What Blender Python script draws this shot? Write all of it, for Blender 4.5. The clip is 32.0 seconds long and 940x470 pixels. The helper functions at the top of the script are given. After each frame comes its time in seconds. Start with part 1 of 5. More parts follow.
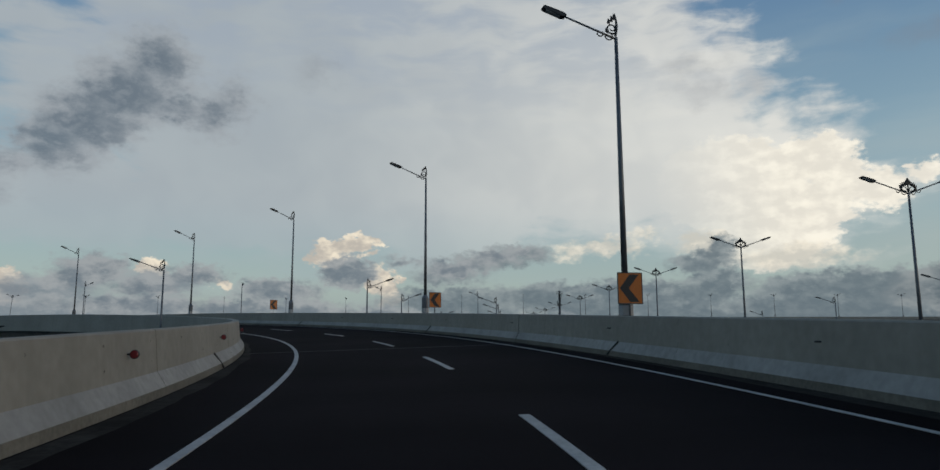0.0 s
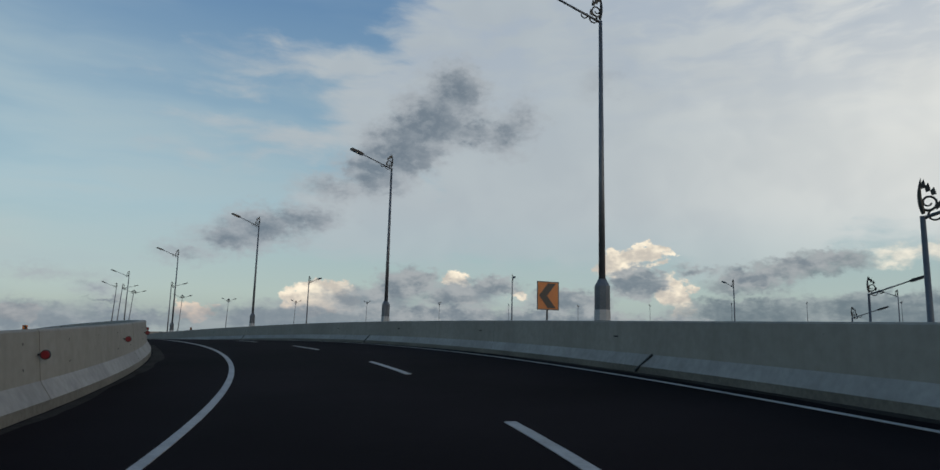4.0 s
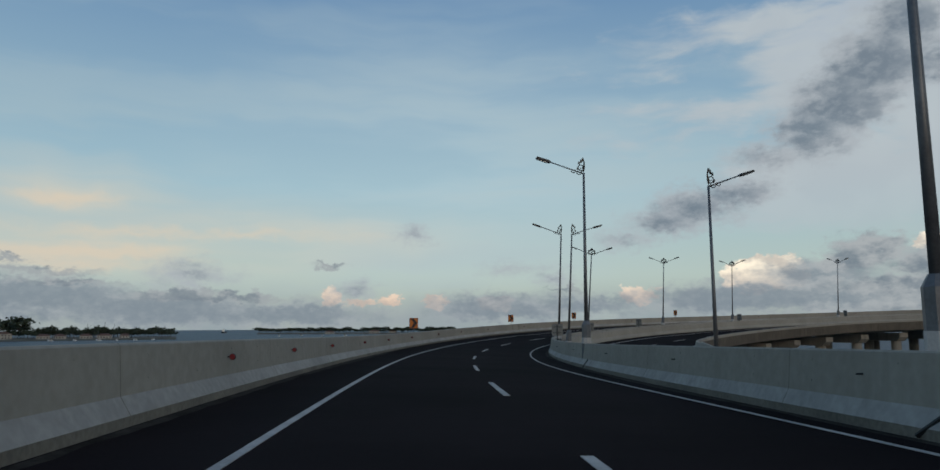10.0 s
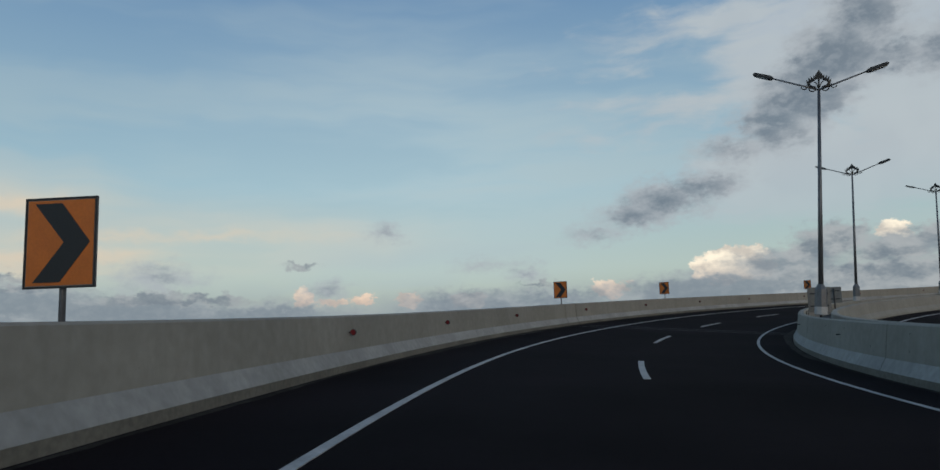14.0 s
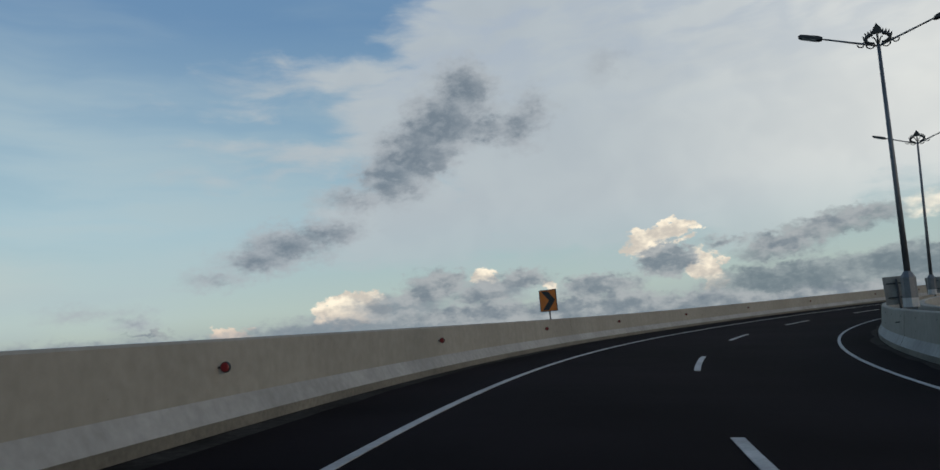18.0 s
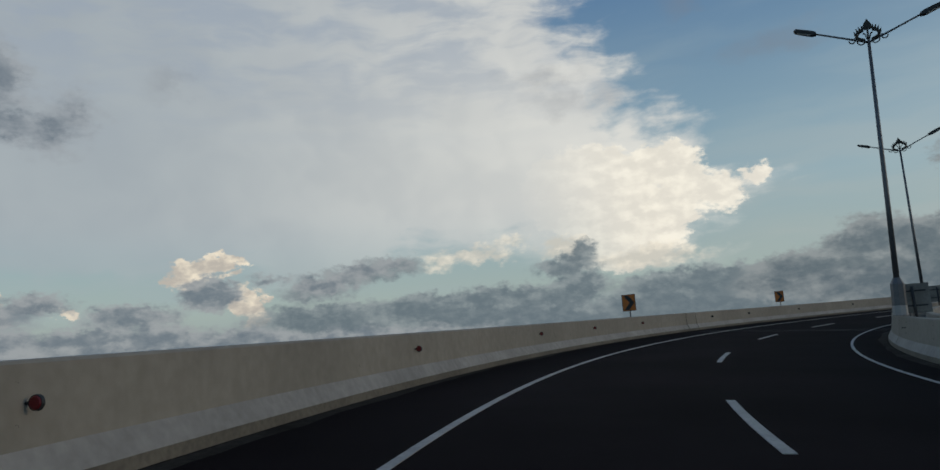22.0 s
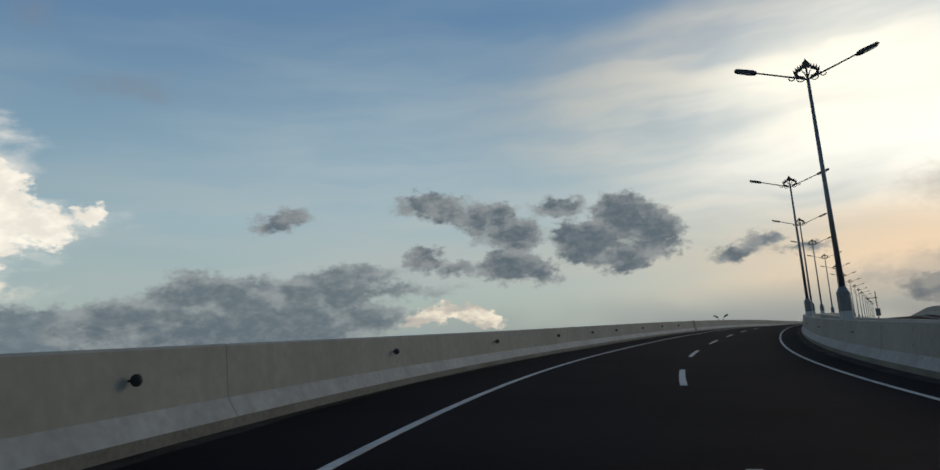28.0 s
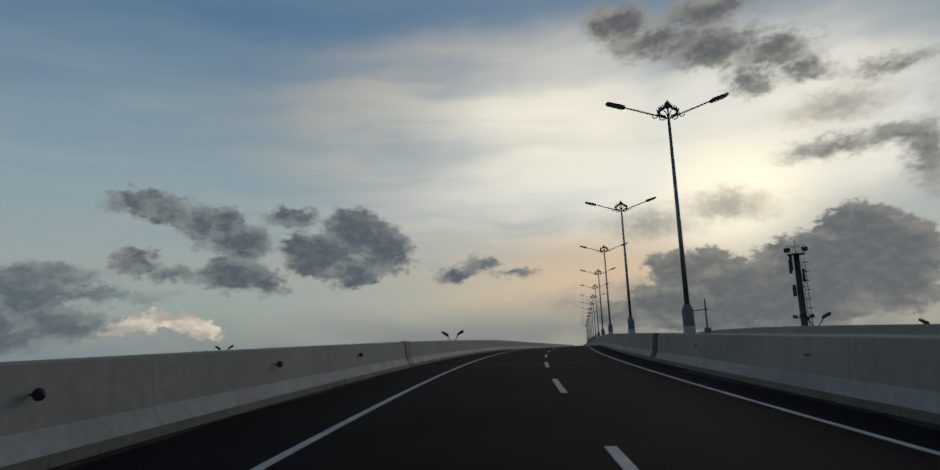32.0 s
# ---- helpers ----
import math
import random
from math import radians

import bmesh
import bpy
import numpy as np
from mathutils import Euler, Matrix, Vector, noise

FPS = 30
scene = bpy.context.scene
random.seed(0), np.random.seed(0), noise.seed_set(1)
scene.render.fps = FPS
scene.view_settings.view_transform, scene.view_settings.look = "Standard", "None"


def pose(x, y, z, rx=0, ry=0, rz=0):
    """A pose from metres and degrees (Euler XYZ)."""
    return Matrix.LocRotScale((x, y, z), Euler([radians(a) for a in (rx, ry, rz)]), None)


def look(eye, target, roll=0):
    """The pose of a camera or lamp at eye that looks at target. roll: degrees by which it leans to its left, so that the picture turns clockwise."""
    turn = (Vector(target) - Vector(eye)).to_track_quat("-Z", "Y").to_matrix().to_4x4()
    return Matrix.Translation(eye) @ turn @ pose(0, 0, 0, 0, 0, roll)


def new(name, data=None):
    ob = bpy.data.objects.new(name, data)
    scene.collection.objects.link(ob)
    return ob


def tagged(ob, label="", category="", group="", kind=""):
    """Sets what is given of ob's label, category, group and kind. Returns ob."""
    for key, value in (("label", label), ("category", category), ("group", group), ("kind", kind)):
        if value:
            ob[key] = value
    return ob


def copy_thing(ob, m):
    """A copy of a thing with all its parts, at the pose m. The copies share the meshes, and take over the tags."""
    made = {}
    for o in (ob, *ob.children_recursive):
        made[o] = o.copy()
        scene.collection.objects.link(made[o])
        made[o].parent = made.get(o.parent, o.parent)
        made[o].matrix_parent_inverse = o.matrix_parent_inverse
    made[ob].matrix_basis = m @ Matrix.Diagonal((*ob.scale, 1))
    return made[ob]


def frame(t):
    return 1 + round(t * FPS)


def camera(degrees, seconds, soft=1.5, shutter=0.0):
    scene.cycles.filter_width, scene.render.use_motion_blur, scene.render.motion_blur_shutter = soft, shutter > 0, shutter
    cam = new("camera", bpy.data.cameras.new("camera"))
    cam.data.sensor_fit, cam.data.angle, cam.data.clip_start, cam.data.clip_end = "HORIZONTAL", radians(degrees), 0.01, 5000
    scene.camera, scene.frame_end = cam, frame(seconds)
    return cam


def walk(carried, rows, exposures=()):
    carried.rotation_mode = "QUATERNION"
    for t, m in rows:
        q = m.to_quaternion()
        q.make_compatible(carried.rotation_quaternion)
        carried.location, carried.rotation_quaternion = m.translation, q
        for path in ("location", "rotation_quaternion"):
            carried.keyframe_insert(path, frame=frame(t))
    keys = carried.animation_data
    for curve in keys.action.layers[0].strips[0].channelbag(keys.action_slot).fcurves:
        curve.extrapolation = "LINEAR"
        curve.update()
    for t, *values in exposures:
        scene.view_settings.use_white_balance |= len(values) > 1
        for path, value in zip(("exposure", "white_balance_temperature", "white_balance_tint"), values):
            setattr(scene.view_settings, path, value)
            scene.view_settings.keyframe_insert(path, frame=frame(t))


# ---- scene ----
cam = camera(66.98, 32.0)
# seconds, place in metres, turn in degrees
PATH = [
    (0.0, 0.04, -0.00, 9.03, 98.59, 0.25, -6.65),
    (0.5, 0.20, 6.24, 9.23, 98.82, 0.38, -5.08),
    (1.0, 0.12, 12.48, 9.47, 98.90, 0.20, -2.81),
    (1.5, -0.27, 18.69, 9.70, 99.03, 0.02, 0.02),
    (2.0, -0.98, 24.86, 9.97, 99.22, -0.23, 2.78),
    (2.5, -1.92, 30.98, 10.24, 99.10, -0.71, 5.61),
    (3.0, -3.20, 37.07, 10.49, 99.02, -1.11, 8.86),
    (3.5, -4.85, 43.05, 10.74, 99.05, -1.31, 12.46),
    (4.0, -6.91, 48.96, 10.98, 99.20, -1.34, 16.30),
    (4.5, -9.44, 54.70, 11.24, 99.46, -1.23, 20.81),
    (5.0, -12.41, 60.27, 11.51, 99.57, -1.25, 24.84),
    (5.5, -15.84, 65.64, 11.77, 99.58, -1.16, 28.75),
    (6.0, -19.64, 70.80, 12.00, 99.46, -1.05, 32.37),
    (6.5, -23.78, 75.78, 12.21, 99.35, -1.11, 35.77),
    (7.0, -28.24, 80.56, 12.39, 99.09, -1.46, 38.72),
    (7.5, -32.95, 85.19, 12.51, 98.76, -1.21, 41.23),
    (8.0, -37.87, 89.66, 12.57, 98.46, -0.90, 43.57),
    (8.5, -43.02, 94.01, 12.60, 98.16, -0.66, 45.89),
    (9.0, -48.35, 98.22, 12.61, 98.00, -0.18, 48.01),
    (9.5, -53.81, 102.32, 12.59, 97.62, -0.03, 49.67),
    (10.0, -59.37, 106.38, 12.55, 97.37, 0.30, 50.85),
    (10.5, -64.99, 110.42, 12.49, 97.17, 0.50, 51.70),
    (11.0, -70.64, 114.47, 12.40, 96.95, 0.76, 52.27),
    (11.5, -76.25, 118.59, 12.31, 96.87, 1.07, 52.49),
    (12.0, -81.83, 122.78, 12.23, 96.99, 1.50, 52.56),
    (12.5, -87.35, 127.01, 12.16, 96.94, 1.68, 52.48),
    (13.0, -92.76, 131.31, 12.09, 96.93, 2.00, 52.09),
    (13.5, -97.99, 135.79, 12.01, 96.84, 1.58, 50.73),
    (14.0, -102.97, 140.47, 11.96, 97.09, 1.77, 48.76),
    (14.5, -107.67, 145.37, 11.95, 97.46, 2.29, 46.06),
    (15.0, -111.98, 150.53, 12.00, 97.86, 2.93, 42.76),
    (15.5, -115.86, 155.95, 12.08, 98.26, 3.49, 39.04),
    (16.0, -119.29, 161.62, 12.26, 98.68, 3.86, 35.05),
    (16.5, -122.32, 167.47, 12.48, 99.09, 4.71, 31.13),
    (17.0, -124.88, 173.50, 12.72, 99.14, 4.96, 27.07),
    (17.5, -127.02, 179.70, 12.94, 98.91, 4.78, 23.01),
    (18.0, -128.72, 186.02, 13.15, 99.07, 4.84, 19.20),
    (18.5, -130.01, 192.45, 13.35, 98.76, 4.72, 15.40),
    (19.0, -130.85, 198.96, 13.54, 98.70, 4.50, 11.06),
    (19.5, -131.17, 205.56, 13.71, 98.69, 4.09, 6.30),
    (20.0, -130.93, 212.19, 13.90, 98.88, 4.08, 1.51),
    (20.5, -130.14, 218.83, 14.08, 98.82, 4.09, -3.02),
    (21.0, -128.82, 225.43, 14.27, 99.02, 4.22, -7.44),
    (21.5, -126.94, 231.93, 14.44, 99.07, 4.26, -12.01),
    (22.0, -124.52, 238.31, 14.63, 99.15, 4.15, -16.66),
    (22.5, -121.54, 244.47, 14.80, 99.07, 4.46, -21.30),
    (23.0, -118.06, 250.37, 14.97, 99.06, 4.49, -25.95),
    (23.5, -114.11, 255.98, 15.14, 99.21, 4.59, -30.55),
    (24.0, -109.76, 261.23, 15.31, 99.10, 4.74, -35.16),
    (24.5, -105.05, 266.08, 15.47, 99.13, 4.90, -39.55),
    (25.0, -100.11, 270.56, 15.62, 99.25, 4.79, -43.23),
    (25.5, -94.98, 274.64, 15.78, 99.17, 4.49, -47.16),
    (26.0, -89.65, 278.28, 15.92, 99.11, 4.21, -51.39),
    (26.5, -84.18, 281.42, 16.07, 99.15, 4.12, -56.02),
    (27.0, -78.57, 284.08, 16.22, 99.23, 4.15, -60.47),
    (27.5, -72.90, 286.32, 16.36, 99.31, 4.12, -63.88),
    (28.0, -67.18, 288.17, 16.50, 99.26, 3.95, -67.92),
    (28.5, -61.40, 289.62, 16.64, 99.36, 3.89, -71.87),
    (29.0, -55.56, 290.70, 16.79, 99.25, 3.59, -75.70),
    (29.5, -49.66, 291.42, 16.93, 99.23, 3.56, -79.31),
    (30.0, -43.69, 291.86, 17.06, 99.16, 3.52, -82.27),
    (30.5, -37.66, 292.06, 17.20, 99.18, 3.39, -84.66),
    (31.0, -31.55, 292.07, 17.32, 99.14, 3.06, -86.65),
    (31.5, -25.37, 291.93, 17.46, 99.18, 2.92, -88.32),
    (32.0, -19.10, 291.66, 17.58, 99.08, 2.92, -89.77),
]
walk(cam, [(t, pose(x, y, z, a, b, c)) for t, x, y, z, a, b, c in PATH],
     [(0.0, -0.25), (2.5, -0.2), (5.0, 0.0), (9.0, 0.0), (13.0, -0.02), (16.0, 0.05), (18.0, 0.0), (20.0, -0.2), (22.0, -0.3), (25.5, -0.1), (28.0, -0.2), (30.0, -0.45), (32.0, -0.6)])
# -- end of walk --

# ---- light ----
SUN_HEADING, SUN_HEIGHT = -117.0, 13.0      # degrees from +y to the left, degrees above the horizon
SUN_WAY = Vector((-math.sin(radians(SUN_HEADING)) * math.cos(radians(SUN_HEIGHT)),
                  math.cos(radians(SUN_HEADING)) * math.cos(radians(SUN_HEIGHT)), math.sin(radians(SUN_HEIGHT))))
sun = new("sun", bpy.data.lights.new("sun", "SUN"))
sun.data.energy, sun.data.angle, sun.data.color = 0.52, radians(14), (1.0, 0.82, 0.62)
sun.matrix_world = look((0, 0, 200), Vector((0, 0, 200)) - SUN_WAY)

world = bpy.data.worlds.new("evening_sky")
scene.world = world
world.use_nodes = True
# bodies of cloud, each as heading and height of its middle and its two half-widths, in degrees
VEIL = [(-26, 19, 6, 4), (-31, 16, 3.5, 2.5), (-34.5, 14, 3, 1.8), (0.6, 21.0, 24.6, 14), (-18.6, 15.9, 12.7, 9), (-24.1, 20.6, 5.9, 5.9), (-28.4, 10.4, 10.0, 5.2), (-34.9, 10.1, 5.8, 1.9), (-31.4, 7.5, 5.5, 2.8),
        (-9.2, 25.1, 18.5, 7.1), (7.0, 17.0, 15.5, 11), (18.8, 18.8, 10.9, 6.1), (30.8, 16.3, 9.5, 1.2), (26.6, 22.0, 9.9, 1.8), (35.4, 19.8, 4.2, 0.54),
        (34.2, 14.8, 5.5, 0.65), (10.2, 10.3, 14.1, 4.3), (21.9, 10.3, 9.5, 4.7), (-5.1, 14.9, 13.1, 9.9)]
DARK = [(24.6, 14.0, 2.48, 1.94), (22.4, 15.8, 3.29, 2.39), (20.0, 18.1, 3.15, 2.53), (18.0, 20.5, 2.56, 2.22), (27.2, 12.5, 2.32, 0.74), (13.9, 17.2, 1.69, 1.36), (12.3, 18.4, 1.09, 1.11),
        (16.2, 17.3, 2.40, 1.20), (35.3, 8.1, 2.57, 0.85), (32.9, 9.1, 3.08, 1.49), (30.0, 9.9, 2.30, 0.82), (38.8, 6.6, 0.98, 0.35), (38.4, 6.8, 0.97, 0.38), (55.3, 7.4, 0.51, 0.23),
        (72.3, 4.0, 1.71, 0.50), (47.6, 4.7, 0.67, 0.19), (44.1, 3.8, 0.52, 0.24), (55.2, 7.6, 0.34, 0.24), (60.0, 2.9, 0.81, 0.33), (72.8, 4.7, 0.60, 0.23)]
STREAK = [(82.1, 4, 2.74, 0.21), (80.2, 3.3, 2.65, 0.21), (70.4, 2.3, 4.79, 0.27), (73.4, 2.7, 2.1, 0.22), (43.3, 2.8, 0.94, 0.14), (62, 5, 0.94, 0.19), (84, 4.8, 1.41, 0.16)]
LOW = [(82.4, 2.1, 5.79, 1.16), (74.6, 1.3, 6.59, 0.97), (65, 1, 5.48, 0.75), (50.8, 1.2, 2.16, 0.48), (47, 1.2, 3.33, 0.57), (41.8, 1.6, 2.79, 0.56), (24.5, 3.7, 2.84, 0.71),
       (21.6, 5.4, 1.56, 0.69), (22.6, 2, 6.27, 0.86), (30.9, 2, 5.27, 0.91), (16.8, 4.5, 2.13, 0.74), (18.7, 2.5, 4.4, 0.92), (49.2, 1.8, 3.36, 0.57)]
HEADS = [(61.9, 2.4, 0.56, 0.62), (57, 2.1, 0.77, 0.48), (53.6, 2, 0.96, 0.43), (48.6, 1.8, 1.34, 0.43), (37.6, 2.5, 1.17, 0.6), (28.4, 4.5, 1.62, 0.79), (26.9, 3.6, 1.38, 0.78),
         (29.3, 3.3, 1.43, 0.66), (59.4, 2, 0.95, 0.29), (2.2, 7.7, 1.39, 0.84), (3.9, 7.4, 2.11, 0.61), (5.1, 6.6, 1.32, 0.62), (0.2, 4.8, 1.26, 1.11), (-0.4, 3.3, 0.71, 0.6),
         (27.6, 4.4, 1.56, 0.79), (29.4, 3.7, 1.72, 0.93), (17.3, 5.5, 1.06, 0.62), (17.1, 4.3, 0.67, 0.48), (12.3, 4.6, 0.72, 0.43), (37.3, 2.4, 0.66, 0.22)]
GREY = [(2, 1.2, 20, 1.1), (3.1, 5.5, 2.13, 1.27), (21.4, 5.5, 2.15, 0.62), (22.9, 4.5, 1.89, 0.71), (17.9, 4.2, 1.92, 0.57), (14.2, 5.1, 2.17, 0.58), (8.5, 4, 3.09, 0.95), (19.2, 2.8, 5.71, 0.67),
        (9.6, 2.4, 8.02, 0.85), (1.2, 2.1, 3.61, 0.69), (-5.6, 5.9, 2.12, 0.67), (-8.6, 6.8, 1.71, 0.57), (-10.7, 7.4, 0.95, 0.39), (-1.4, 6.5, 1.16, 0.32)]
SHELF = [(-20, 1.6, 12, 1.5), (-38, 2, 14, 1.8), (-24.9, 6, 1.84, 0.69), (-26.4, 7.1, 0.65, 0.45), (-25.8, 4.3, 1.81, 1), (-18.1, 3.6, 3.02, 1.03), (-12.8, 3.3, 4.28, 0.95), (-22.7, 3.4, 3.81, 0.79), (-5.5, 2.6, 5.25, 0.76),
         (-31.8, 3.7, 2.21, 1.05), (-34.9, 3.7, 2.48, 1.19), (-38.1, 3.6, 2.15, 1.16), (-15.4, 3.7, 5.5, 0.81), (-5.6, 3.4, 4.33, 0.74), (-21.1, 3.9, 2.71, 0.65), (-8.3, 6.4, 2.11, 0.51),
         (-10.7, 7.2, 1.36, 0.44), (-5, 5.3, 1.8, 0.45), (-33.3, 3.8, 4.31, 0.86), (-37.7, 3.8, 2.4, 0.67)]
SHELF2 = [(-51, 2.6, 9, 2), (-47, 5.6, 2.23, 1.22), (-45.8, 3.8, 4.18, 1.22), (-50.6, 4.7, 3.15, 1.2), (-54.9, 5.2, 2.58, 1.18), (-58, 4.8, 2.55, 1.5), (-59.1, 3.2, 3.23, 1.09), (-58.1, 6.5, 1.41, 0.53),
          (-61, 5.3, 2.05, 0.39), (-64.5, 7.5, 1.04, 0.84), (-47.2, 6.6, 1.28, 0.52), (-45.8, 5.4, 2.14, 0.77), (-50, 5.7, 3.53, 0.98), (-56.5, 6, 3.59, 0.83), (-59.7, 6.6, 1.57, 0.56),
          (-43.3, 4.2, 4.07, 1.01), (-40.8, 3, 2.8, 0.81), (-49.4, 3.6, 3.27, 0.97), (-56.4, 3.1, 3.78, 0.92), (-60.7, 3, 1.57, 0.75), (-63.4, 5, 1.65, 0.28)]
DARK2 = [(-65.4, 12, 1.85, 0.67), (-66.9, 11, 1.46, 0.67), (-68.4, 10.2, 0.68, 0.48), (-71, 10.6, 1.27, 0.82), (-72.5, 9, 2.2, 1.25), (-71.6, 6.5, 2.42, 1.06), (-74, 5.8, 1.06, 0.72),
         (-75.8, 10.9, 1.66, 0.53), (-78.1, 7.8, 2.41, 1.63), (-80.9, 9.6, 2.39, 1.81), (-83.4, 8.1, 1.78, 1.8), (-80.8, 6.4, 1.9, 1.05), (-76.7, 8.6, 1.36, 0.87), (-64.8, 7.6, 1.24, 0.81),
         (-67.4, 6.6, 1.06, 0.38), (-53.2, 10.7, 0.97, 0.41), (-54.3, 11.2, 0.98, 0.28), (-88.7, 6, 0.89, 0.32), (-91.4, 6.7, 0.95, 0.32), (-93.5, 5.8, 1.01, 0.22), (-52.5, 10.6, 0.81, 0.41),
         (-53.9, 11.3, 0.71, 0.27), (-65.9, 11.9, 2.21, 0.58), (-69.3, 10.3, 0.85, 1.12)]
HEADS2 = [(-65.9, 3.1, 1.33, 0.66), (-68.4, 3.1, 1.43, 0.57), (-64.2, 2.7, 1.32, 0.38), (-69.8, 2.1, 0.86, 0.33)]
DARK3 = [(-103.5, 24.5, 2.42, 1.48), (-106.7, 22.6, 3.5, 1.04), (-110.7, 24.2, 3.37, 0.92), (-111.2, 21.5, 3.31, 1.28), (-114.9, 20.5, 2.72, 1.09), (-113.1, 18.8, 1.54, 0.94), (-117, 18.9, 1.37, 0.66),
         (-122.3, 17.9, 1.63, 0.56), (-118.6, 13, 2.37, 0.55), (-122.4, 13.2, 1.95, 0.61), (-124.1, 11.7, 1.02, 1.99)]
MASS = [(-106.6, 5, 1.97, 1.45), (-104.8, 5.9, 0.61, 0.55), (-108.6, 5.7, 1.51, 0.89), (-110.5, 4, 2.43, 1.58), (-114.9, 5.2, 2.85, 1.7), (-119.2, 7.0, 2.8, 1.7), (-121.0, 4.4, 3.0, 3.2),
        (-112.3, 2, 7.82, 2.06), (-106.1, 2.5, 3.85, 1.62), (-102.5, 2, 2.67, 0.92), (-116.8, 4.4, 4.36, 2.91)]
SOFT = [(-104.6, 8.9, 3.11, 0.92), (-110.5, 9.9, 2.89, 0.97), (-99.9, 3.1, 4.1, 0.65), (-102.7, 3.9, 2.68, 0.65), (-119, 15.8, 2.88, 0.88)]
CREAM = [(76.3, 6.1, 9.8, 1.4), (79.9, 9.5, 3.9, 1.1), (67.0, 7.4, 6.5, 1), (-51.1, 9.2, 12.4, 1.4), (-63.2, 10.5, 11.3, 1.9), (-40.7, 6.6, 3.3, 0.96),
         (-43.1, 7.8, 4.7, 1.5), (-88.7, 17.8, 18.9, 5.8), (-97.9, 19.6, 12.3, 4.6), (-90.1, 10.6, 18.2, 3.7), (-68.3, 7.3, 19.5, 2.4), (-91.6, 19.2, 13.8, 5.1),
         (-96.2, 13.1, 15.3, 5.7), (-95.8, 7.4, 16.0, 3.8), (-93.1, 3.7, 12.3, 1.4), (-69.8, 12.3, 12.9, 0.72), (-114.9, 15.5, 12.3, 7.7)]
LOWCREAM = [(78.5, 5.4, 8.3, 0.67), (80.9, 9.2, 2.8, 0.49), (69.2, 7.1, 5.5, 0.41), (76.0, 6.9, 5.7, 0.34), (79.5, 4.5, 4.2, 0.25)]
GLOW = [(-98, 17, 7, 4), (-110.7, 13.5, 4.57, 3.5), (-106.9, 9.9, 3.47, 1.81), (-116.7, 15.5, 3.78, 2.47), (-108.8, 7.4, 2.1, 0.89), (-118.5, 12.1, 2.88, 1.23)]
ANVIL = [(-40, 11.4, 1.46, 0.86), (-37.4, 10.5, 1.96, 1.64), (-34.9, 11.3, 2.7, 1.92), (-31.3, 9, 4.6, 2.64), (-28.8, 7, 4.77, 2.01), (-33.1, 13.3, 3.45, 1.92), (-27.1, 11.7, 5.76, 3.81)]
CREAMLOW = [(-20.8, 8.5, 1.6, 0.47), (-17, 7.5, 3.06, 0.82), (-14.6, 6.7, 1.52, 0.45), (-31.6, 6.1, 4.81, 1.05), (-25, 7.5, 2.82, 0.95), (-20.7, 8.4, 1.58, 0.52), (-18.4, 7.3, 2.72, 0.76),
            (-15.5, 7.4, 1.72, 0.62), (-15, 7.2, 1.9, 0.62)]
SMUDGE = [(-41.8, 20.6, 4.48, 0.92), (-36.2, 25.2, 2.05, 1.11), (6.2, 20.8, 1.72, 1), (-23.8, 21, 2.78, 0.88), (-26.9, 18.9, 4, 0.97)]

wn, wl = world.node_tree.nodes, world.node_tree.links


def wmath(op, a, b=None, c=None, clamp=False):
    n = wn.new("ShaderNodeMath")
    n.operation, n.use_clamp = op, clamp
    for i, q in enumerate((a, b, c)):
        if q is None:
            continue
        if isinstance(q, (int, float)):
            n.inputs[i].default_value = q
        else:
            wl.new(q, n.inputs[i])
    return n.outputs[0]


def wrange(q, lo, hi, to0=0.0, to1=1.0, smooth=True):
    n = wn.new("ShaderNodeMapRange")
    n.interpolation_type = "SMOOTHSTEP" if smooth else "LINEAR"
    for k, x in (("From Min", lo), ("From Max", hi), ("To Min", to0), ("To Max", to1)):
        n.inputs[k].default_value = x
    wl.new(q, n.inputs["Value"])
    return n.outputs[0]


def wvec(op, a, b=None, c=None):
    n = wn.new("ShaderNodeVectorMath")
    n.operation = op
    for i, q in enumerate((a, b, c)):
        if q is None:
            continue
        if isinstance(q, tuple):
            n.inputs[i].default_value = q
        else:
            wl.new(q, n.inputs[i])
    return n.outputs["Value"] if op in ("LENGTH", "DOT_PRODUCT") else n.outputs[0]


def wmix(f, a, b):
    n = wn.new("ShaderNodeMix")
    n.data_type = "RGBA"
    for i, q in ((0, f), (6, a), (7, b)):
        if isinstance(q, (int, float)):
            n.inputs[i].default_value = q
        elif isinstance(q, tuple):
            n.inputs[i].default_value = (*q, 1)
        else:
            wl.new(q, n.inputs[i])
    return n.outputs[2]


def wnoise(vec, scale, detail, rough=0.55):
    n = wn.new("ShaderNodeTexNoise")
    n.inputs["Scale"].default_value, n.inputs["Detail"].default_value, n.inputs["Roughness"].default_value = scale, detail, rough
    wl.new(vec, n.inputs["Vector"])
    return n


coord = wn.new("ShaderNodeTexCoord").outputs["Generated"]
split = wn.new("ShaderNodeSeparateXYZ")
wl.new(coord, split.inputs[0])
